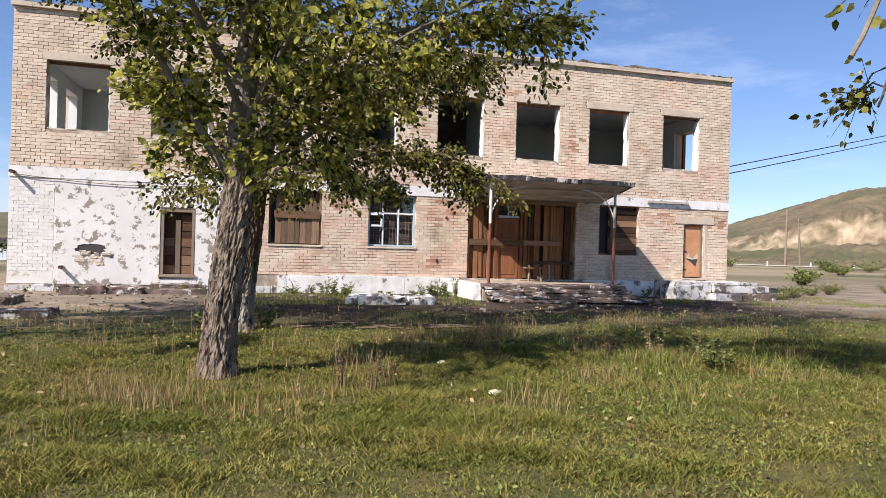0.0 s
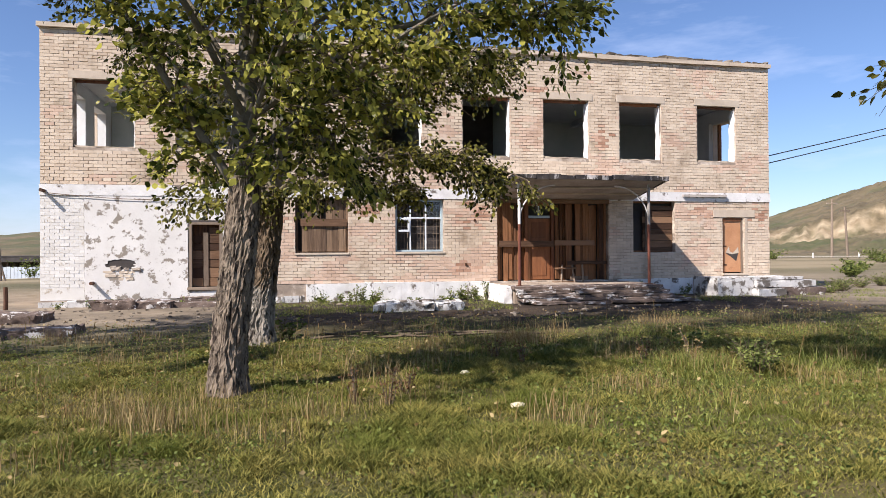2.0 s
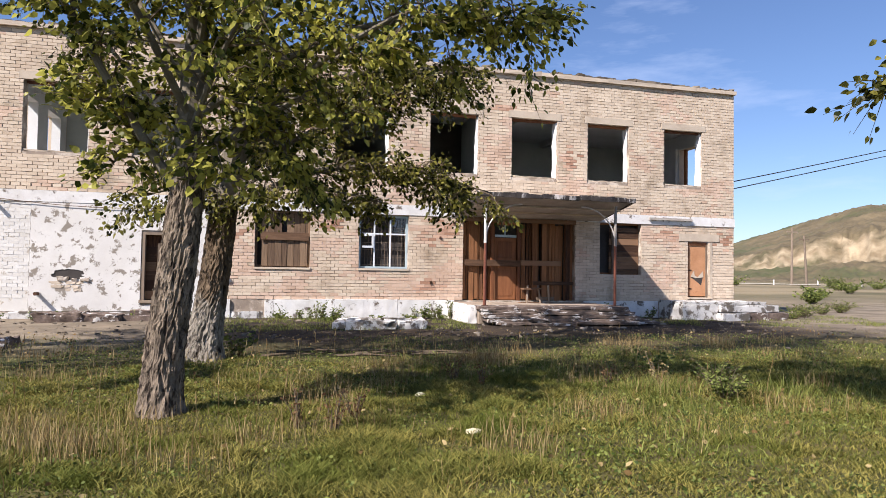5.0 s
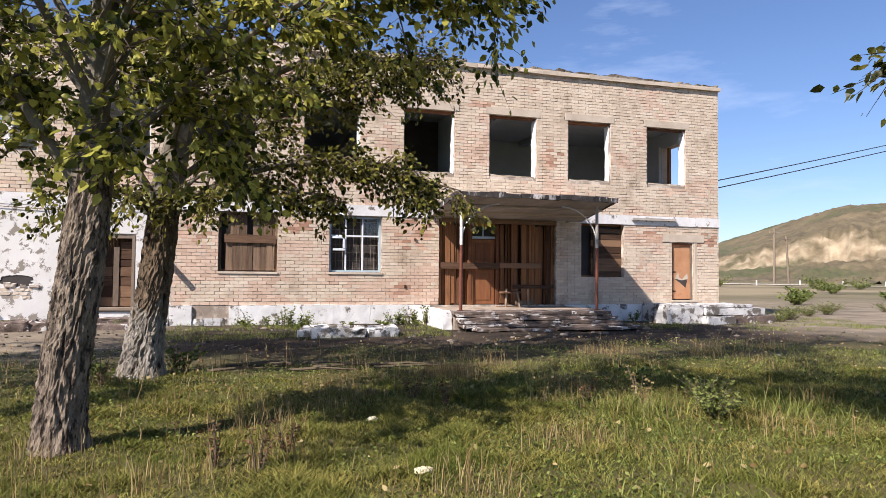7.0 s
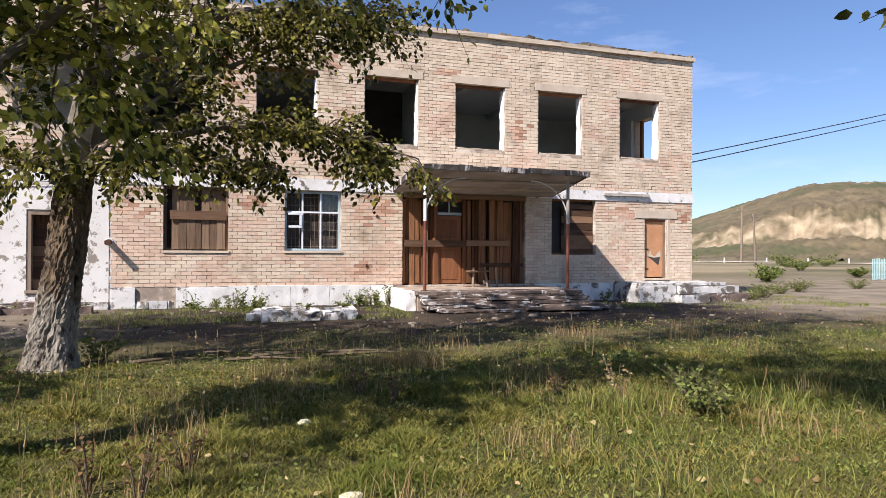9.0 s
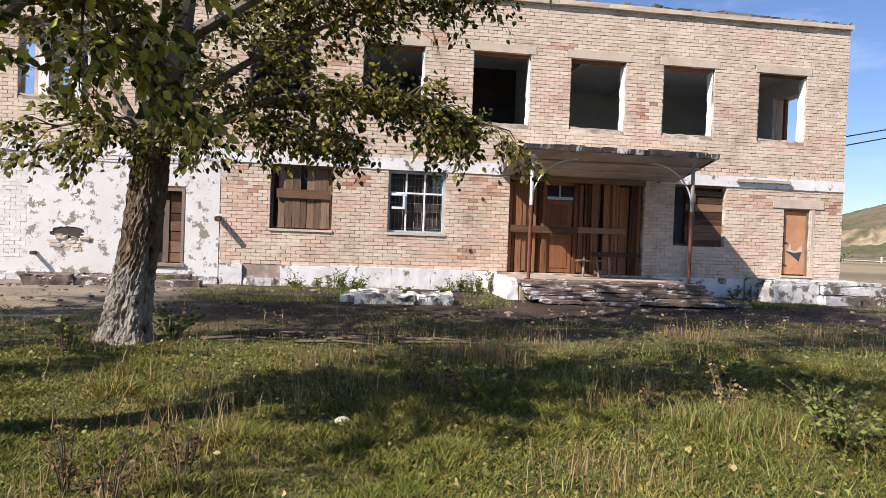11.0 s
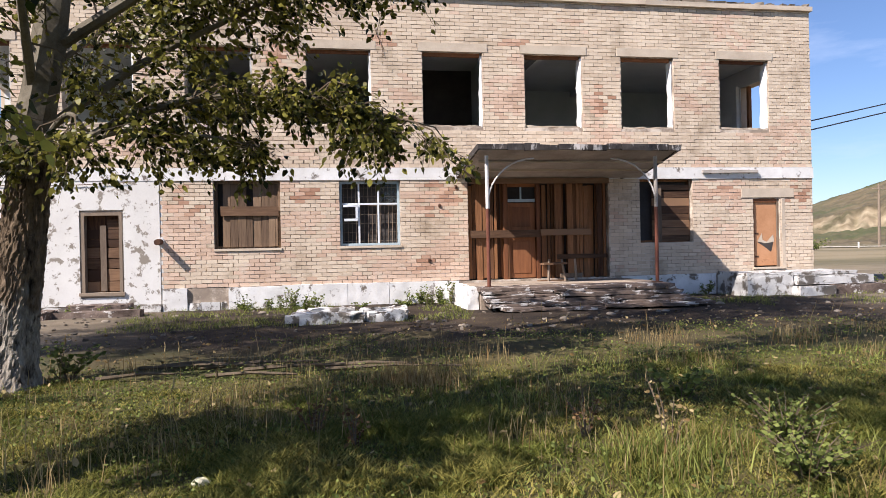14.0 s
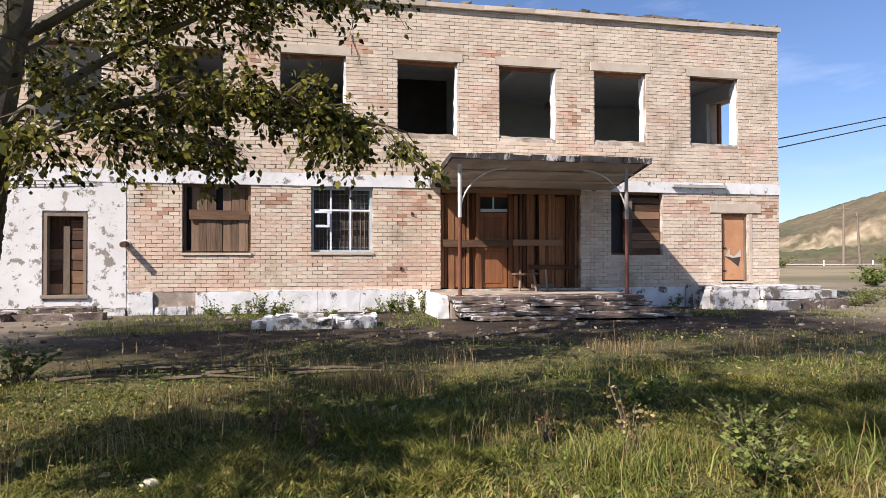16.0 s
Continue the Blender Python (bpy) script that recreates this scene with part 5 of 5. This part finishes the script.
def thick(x, y):
    p = 0.40 + 0.60 * fbm(x * 0.35, y * 0.35, 7, 3) + 0.95 * fbm(x * 1.5, y * 1.5, 9, 3)
    edge = min(max((-8.6 + 1.9 * fbm(x * 0.3, 4.0, 1, 3) - y) / 3.4, 0), 1)
    return max(p, 0.42) * (0.10 + 0.90 * edge)


x, y, k = meadow(480000, -23.5, 1.5, -23.5, -4.5, thick)
x2, y2, k2 = meadow(860000, -20.5, -3.5, -19.2, -9.5, lambda a, b: 1.15 * thick(a, b) * min((b + 19.2) / 2.2, 1))
x, y, k = np.concatenate([x, x2]), np.concatenate([y, y2]), np.concatenate([k, k2])
tall = rng.uniform(0.02, 0.06, len(x)) * (0.5 + 1.3 * np.clip(k, 0, 1.2) ** 1.8)
tagged(part("meadow_grass", blades(x, y, tall, rng.uniform(0.003, 0.0075, len(x)), rng.uniform(0.4, 1.7, len(x)), rng), M_GRASS), "short green and yellowing meadow grass", "grass", kind="stuff")

x, y, k = meadow(20000, -12.5, 2.0, -16.5, -9.5, lambda a, b: 0.5 + 0.7 * fbm(a * 0.5, b * 0.5, 3, 3) - 0.12 * max(0, -10.5 - a))
tagged(part("long_grass", blades(x, y, rng.uniform(0.06, 0.16, len(x)) * (0.4 + k), rng.uniform(0.003, 0.006, len(x)), rng.uniform(0.35, 1.3, len(x)), rng), M_LONG), "longer green grass in uneven tufts", "grass", kind="stuff")

cx, cy = rng.uniform(-21, 1, 130), rng.uniform(-16.5, -8, 130)
cx[:6], cy[:6] = (-11.35, -11.1, -9.9, -9.6, -16.3, -16.0), (-10.4, -10.6, -13.6, -13.4, -14.9, -15.2)
num = rng.integers(25, 110, 130)
num[:6] = (420, 380, 110, 90, 300, 260)
sx = np.repeat(cx, num) + rng.normal(0, 0.24, num.sum())
sy = np.repeat(cy, num) + rng.normal(0, 0.2, num.sum())
tagged(part("dry_grass", blades(sx, sy, rng.uniform(0.08, 0.30, len(sx)), rng.uniform(0.002, 0.004, len(sx)), rng.uniform(0.05, 0.5, len(sx)), rng), M_DRY), "dry yellow grass tufts", "grass", kind="stuff")

sv, sf = [], []
random.seed(9)
for i in range(130):
    x, y = random.uniform(-14, 1.5), random.uniform(-14.6, -7.5)
    if i < 60:
        x, y = random.uniform(-20, -14), random.uniform(-15.5, -10)
    h, a = random.uniform(0.2, 0.58), random.uniform(0, 6.28)
    b = random.uniform(0.02, 0.14)
    z = ground_height(x, y)
    top = Vector((x + b * math.cos(a), y + b * math.sin(a), z + h))
    tube_into((sv, sf), [(x, y, z - 0.02), (x + b * 0.3 * math.cos(a), y + b * 0.3 * math.sin(a), z + h * 0.6), top], 0.0028, 0.002, 3)
    tube_into((sv, sf), [top - Vector((0, 0, 0.02)), top + Vector((0.006, 0, 0.03)), top + Vector((b * 0.2 * math.cos(a), b * 0.2 * math.sin(a), 0.085))], 0.007, 0.002, 4)
tagged(part("seed_stalks", (sv, sf), M_DRY), "dry grass stalks with seed heads", "grass", kind="stuff")

n = 80000
cx2, cy2 = rng.uniform(-22, 0, n), rng.uniform(-22, -6.5, n)
ok = np.array([fbm(a * 0.45, b * 0.45, 12, 3) + 0.4 * fbm(a * 2, b * 2, 13, 2) > -0.05 for a, b in zip(cx2.tolist(), cy2.tolist())])
cx2, cy2 = cx2[ok], cy2[ok]
n = len(cx2)
cp = np.stack([cx2, cy2, heights(cx2, cy2) + rng.uniform(0.01, 0.07, n)], 1)
cw = np.stack([rng.normal(size=n), rng.normal(size=n), rng.normal(0.3, 0.4, n)], 1)
tagged(part("ground_herbs", leaf_mesh(cp, cw, rng.uniform(0.016, 0.042, n), rng), M_WEED), "low green herbs among the grass", "herbs", kind="stuff")

n = 2600
fx, fy = rng.uniform(-21, 0, n), rng.uniform(-17, -5, n)
fp = np.stack([fx, fy, heights(fx, fy) + rng.uniform(0.005, 0.06, n)], 1)
fw = np.stack([rng.normal(size=n), rng.normal(size=n), rng.normal(0, 0.25, n)], 1)
tagged(part("fallen_leaves", leaf_mesh(fp, fw, rng.uniform(0.035, 0.075, n), rng), M_DRY), "yellow fallen leaves scattered in the grass", "leaves", kind="stuff")

# straw and dead leaves lying flat on the bare earth
x, y, k = meadow(90000, -22, 4, -10.5, -3.2, lambda a, b: 0.45 + 0.9 * fbm(a * 0.8, b * 1.6, 17, 3))
tagged(part("straw_litter", blades(x, y, rng.uniform(0.008, 0.022, len(x)), rng.uniform(0.002, 0.005, len(x)), rng.uniform(2.5, 7.0, len(x)), rng), M_LITTER), "dead brown straw lying on the bare earth", "litter", kind="stuff")

bm = bmesh.new()
for i in range(500):
    x, y = random.uniform(-22, 2), random.uniform(-6.5, -0.3)
    s = random.uniform(0.012, 0.045)
    z = ground_height(x, y)
    box(bm, x - s, x + s, y - s * 0.7, y + s * 0.7, z - 0.01, z + s * 0.8, rough=s * 0.35, turn=random.uniform(0, 90))
tagged(part("gravel", bm, M_RUBBLE), "small grey rubble strewn on bare earth", "rubble", kind="stuff")


def weed(label, x, y, height, width, count, leaf, seed, material=None, group=""):
    random.seed(seed)
    r = np.random.default_rng(seed)
    w = thing("weed", label, "weed", (x, y, ground_height(x, y)), group)
    stems, pts, ways, sizes = ([], []), [], [], []
    for s in range(max(3, count // 14)):
        a, o = random.uniform(0, 6.28), random.uniform(0.2, 1) * width
        end = Vector((o * math.cos(a), o * math.sin(a), height * random.uniform(0.55, 1.1)))
        tube_into(stems, [(end.x * 0.15, end.y * 0.15, -0.02), (end.x * 0.5, end.y * 0.5, end.z * 0.6), end], 0.006, 0.002, 4)
        for k in range(14):
            f = random.uniform(0.15, 1.0)
            pts.append((end.x * f + random.gauss(0, 0.02), end.y * f + random.gauss(0, 0.02), end.z * f))
            b = random.uniform(0, 6.28)
            ways.append((math.cos(b), math.sin(b), random.uniform(-0.2, 0.7)))
            sizes.append(leaf * random.uniform(0.6, 1.3))
    tagged(part("stem", stems, M_TWIG, w), kind="stuff")
    tagged(part("foliage", leaf_mesh(np.array(pts), np.array(ways), np.array(sizes), r), material or M_WEED, w), kind="stuff")
    return w


weed("broad-leaved green weed growing in the grass", -9.2, -13.95, 0.30, 0.45, 520, 0.045, 61)
weed("broad-leaved green weed growing in the grass", -8.85, -13.3, 0.32, 0.42, 460, 0.042, 62)
weed("pale yellowing weed with upright stems", -9.8, -13.4, 0.46, 0.2, 120, 0.035, 63, M_DRY)
tx, ty = np.concatenate([rng.normal(-9.9, 0.2, 420), rng.normal(-8.2, 0.3, 260)]), np.concatenate([rng.normal(-13.55, 0.17, 420), rng.normal(-13.9, 0.25, 260)])
tagged(part("grass_tuft", blades(tx, ty, rng.uniform(0.08, 0.26, len(tx)), rng.uniform(0.003, 0.006, len(tx)), rng.uniform(0.2, 0.9, len(tx)), rng), M_LONG), "tall bright green grass tufts among the weeds", "grass", kind="stuff")
weed("low weed in the grass", -8.9, -11.9, 0.3, 0.32, 150, 0.08, 64)
for i, (x, y, h) in enumerate([(-14.3, -14.6, 0.42), (-14.0, -14.85, 0.36), (-13.75, -14.4, 0.33), (-12.2, -12.4, 0.4), (-11.9, -12.7, 0.3), (-15.9, -10.6, 0.4), (-10.2, -12.9, 0.38)]):
    weed("withered rust-brown weed stalks in the grass", x, y, h, 0.2, 110, 0.034, 90 + i, M_RUST_WEED, "withered weeds")
weed("leafy weeds at the foot of the tree", -15.1, -9.25, 0.42, 0.4, 190, 0.07, 65)
weed("leafy weeds at the foot of the tree", -16.0, -10.1, 0.35, 0.4, 150, 0.07, 66)
weed("spreading leafy weed in the grass", -18.6, -14.1, 0.3, 0.45, 200, 0.07, 67)
weed("dark leafy plant against the plinth", -3.25, -0.45, 0.5, 0.3, 200, 0.08, 68)
weed("dark leafy plant against the plinth", -1.75, -0.4, 0.36, 0.28, 140, 0.07, 69)
wr = random.Random(77)
for i in range(26):
    wx = wr.choice((wr.uniform(-16.2, -8.8), wr.uniform(-10.3, -8.95), wr.uniform(-14.2, -12.4)))
    weed("scrubby green weed along the plinth", wx, -0.25 - 0.9 * wr.random() ** 1.5, wr.choice((0.12, 0.18, 0.3, 0.5)) * wr.uniform(0.8, 1.2), wr.uniform(0.15, 0.38), wr.choice((60, 110, 200)), wr.uniform(0.04, 0.07), 80 + i, group="weeds along the plinth")
for i in range(7):
    weed("scrubby weed by the old wall", -21.5 + i * 0.8, -0.7, random.uniform(0.12, 0.28), 0.24, 70, 0.05, 100 + i, group="weeds along the wall")
for i, (x, y, h) in enumerate(((3.6, -1.0, 0.55), (4.6, -0.4, 0.75), (5.6, 0.6, 0.6), (6.8, 1.0, 0.65), (8.6, 1.8, 0.8), (3.1, 0.2, 0.5), (10.5, 3.5, 0.6), (12.5, 2.5, 0.7))):
    weed("low green bush on dry ground", x, y, h * 0.65, 0.8, 640, 0.05, 120 + i, group="bushes beside the building")
n = 34000
gx1, gy1 = rng.uniform(-16.5, 6, n), rng.uniform(-4.6, -0.1, n)
ok = np.array([fbm(a * 0.6, b * 0.6, 2, 3) + 0.5 * fbm(a * 2.5, b * 2.5, 6, 2) + (0.25 if -16 < a < -12.5 else 0) > 0.16 and not (-9.1 < a < -3.3) for a, b in zip(gx1.tolist(), gy1.tolist())])
gx1, gy1 = gx1[ok], gy1[ok]
tagged(part("wall_grass", blades(gx1, gy1, rng.uniform(0.03, 0.13, len(gx1)), rng.uniform(0.003, 0.006, len(gx1)), rng.uniform(0.2, 1.0, len(gx1)), rng), M_LONG), "green grass along the foot of the wall", "grass", kind="stuff")

for i, (x, y, hh, ww) in enumerate(((14, 9, 0.7, 1.0), (19, 14, 0.8, 1.3), (24, 12, 0.6, 1.0), (30, 22, 1.0, 1.5), (37, 30, 1.1, 1.8), (46, 34, 1.2, 2.0), (28, 34, 1.2, 1.6), (52, 46, 1.4, 2.2), (40, 48, 1.3, 2.2), (-34, 40, 1.6, 2.2), (-38, 44, 1.9, 2.4))):
    weed("dry scrubby bush out on the steppe", x, y, hh, ww, 500, 0.17, 200 + i, group="bushes on the steppe")

# ---- bricks of the front wall, the stretch by the porch as single pieces ----


def brick_box(vs, fs, x0, x1, y0, z0, z1):
    b = len(vs)
    j = lambda: random.uniform(-0.0065, 0.0065)
    vs.extend([(x0 + j(), y0, z0 + j()), (x1 + j(), y0, z0 + j()), (x1 + j(), y0, z1 + j()), (x0 + j(), y0, z1 + j()), (x0, 0.02, z0), (x1, 0.02, z0), (x1, 0.02, z1), (x0, 0.02, z1)])
    fs.extend([(b, b + 1, b + 2, b + 3), (b, b + 4, b + 5, b + 1), (b + 1, b + 5, b + 6, b + 2), (b + 2, b + 6, b + 7, b + 3), (b + 3, b + 7, b + 4, b)])


unit_vs, unit_fs = [], []
for x in (0, 1):
    for y in (0.0, 0.02):
        for z in (0, 0.088):
            unit_vs.append((x, y, z))
unit = bpy.data.meshes.new("brick")
unit.from_pydata(unit_vs, [], [(0, 4, 5, 1), (0, 2, 6, 4), (4, 6, 7, 5), (5, 7, 3, 1), (1, 3, 2, 0)])
unit.materials.append(M_BRICK_OBJ)
unit_red = unit.copy()
unit_red.name = "brick_red"
unit_red.materials[0] = M_BRICK_RED_OBJ
unit_pink = unit.copy()
unit_pink.name = "brick_pink"
unit_pink.materials[0] = M_BRICK_PINK_OBJ


def pinkness(x, z):
    """The share of pinkish bricks: many low down and in the piers, few along the top."""
    p = 0.42 if z < BAND[0] and x < -8.4 else 0.08 if z < BAND[0] else 0.17 if z < 6.7 else 0.0
    return 0.5 + 2.2 * (p - 0.42 + 0.9 * fbm(x * 0.5, z * 0.8, 21, 3))


RED = [(-9.15, 2.75, 0.85, 0.6), (-12.75, 2.85, 0.5, 0.42), (-0.85, 2.85, 0.7, 0.3), (1.5, 2.7, 0.6, 0.6), (-15.7, 2.7, 0.45, 0.5), (-9.5, 1.0, 0.5, 0.35), (-7.1, 7.0, 0.6, 0.2), (-10.6, 6.9, 0.5, 0.3), (-4.6, 5.4, 0.4, 0.6), (-13.4, 6.2, 0.4, 0.8)]
SINGLE = [(-10.24, -8.43, 0.6, 3.24), (-4.41, -3.5, 0.6, 3.24)]
plain, white, red, pink = ([], []), ([], []), ([], []), ([], [])
course, z = 0, 0.54
while z < TOP - 0.05:
    z1 = min(z + 0.1, TOP)
    mid = z + 0.05
    if BAND[0] - 0.03 < mid < BAND[1] + 0.03:
        z = BAND[1] + 0.006
        course += 1
        mid = z + 0.05
        z1 = z + 0.1
    cuts = [(a, b) for a, b, c0, c1 in OPEN if c0 - 0.04 < mid < c1 + 0.02]
    if 6.672 < mid < 6.90:
        cuts += [(a - 0.12, b + 0.14) for a, b in UPPER]
    if 2.69 < mid < 2.95:
        cuts.append((-0.37, 1.29))
    if mid < BAND[0]:
        cuts.append((-21.02, -16.28))
    edge, spans = XL, []
    for a, b in sorted(cuts):
        if a > edge:
            spans.append((edge, a))
        edge = max(edge, b)
    spans.append((edge, XR))
    for a, b in spans:
        x = a - ((a - XL + 0.13 * (course % 2)) % 0.26)
        while x < b:
            p, q = max(x, a) + 0.005, min(x + 0.26, b) - 0.008
            x += 0.26
            if q - p < 0.03:
                continue
            y = random.uniform(-0.005, 0.004)
            if BAND[1] + 0.09 < z < BAND[1] + 0.13:
                q -= 0.03
            wav = 0.006 * noise.noise(Vector((p * 0.5, z * 3, 0.0)))
            p, q = p + random.uniform(-0.004, 0.004), q + random.uniform(-0.004, 0.004)
            worn = max(1.1 - math.hypot((0.5 * (p + q) - r[0]) / r[2], (mid - r[1]) / r[3]) for r in RED) > random.uniform(0.05, 1.0)
            blush = random.random() < pinkness(p, mid)
            if mid < BAND[0] and q < -16.15:
                brick_box(*white, p, q, y, z + 0.005 + wav, z1 - 0.005 + wav)
            elif any(c[0] <= p and q <= c[1] and c[2] < mid < c[3] for c in SINGLE):
                ob = new("brick", unit_red if worn else unit_pink if blush else unit)
                ob.location, ob.scale = (p, y, z + 0.006 + wav), (q - p, 1, 1)
                ob.parent = north
            else:
                brick_box(*(red if worn else pink if blush else plain), p, q, y, z + 0.007 + wav, z1 - 0.007 + wav)
    z = z1
    course += 1
tagged(part("brickwork", plain, M_BRICK, north, "weathered tan and reddish bricks"), kind="stuff")
tagged(part("brickwork_whitewashed", white, M_BRICK_WHITE, north, "whitewashed bricks"), kind="stuff")
tagged(part("brickwork_spalled", red, M_BRICK_RED, north, "spalled reddish bricks"), kind="stuff")
tagged(part("brickwork_pinkish", pink, M_BRICK_PINK, north, "pinkish bricks with pale mortar smears"), kind="stuff")
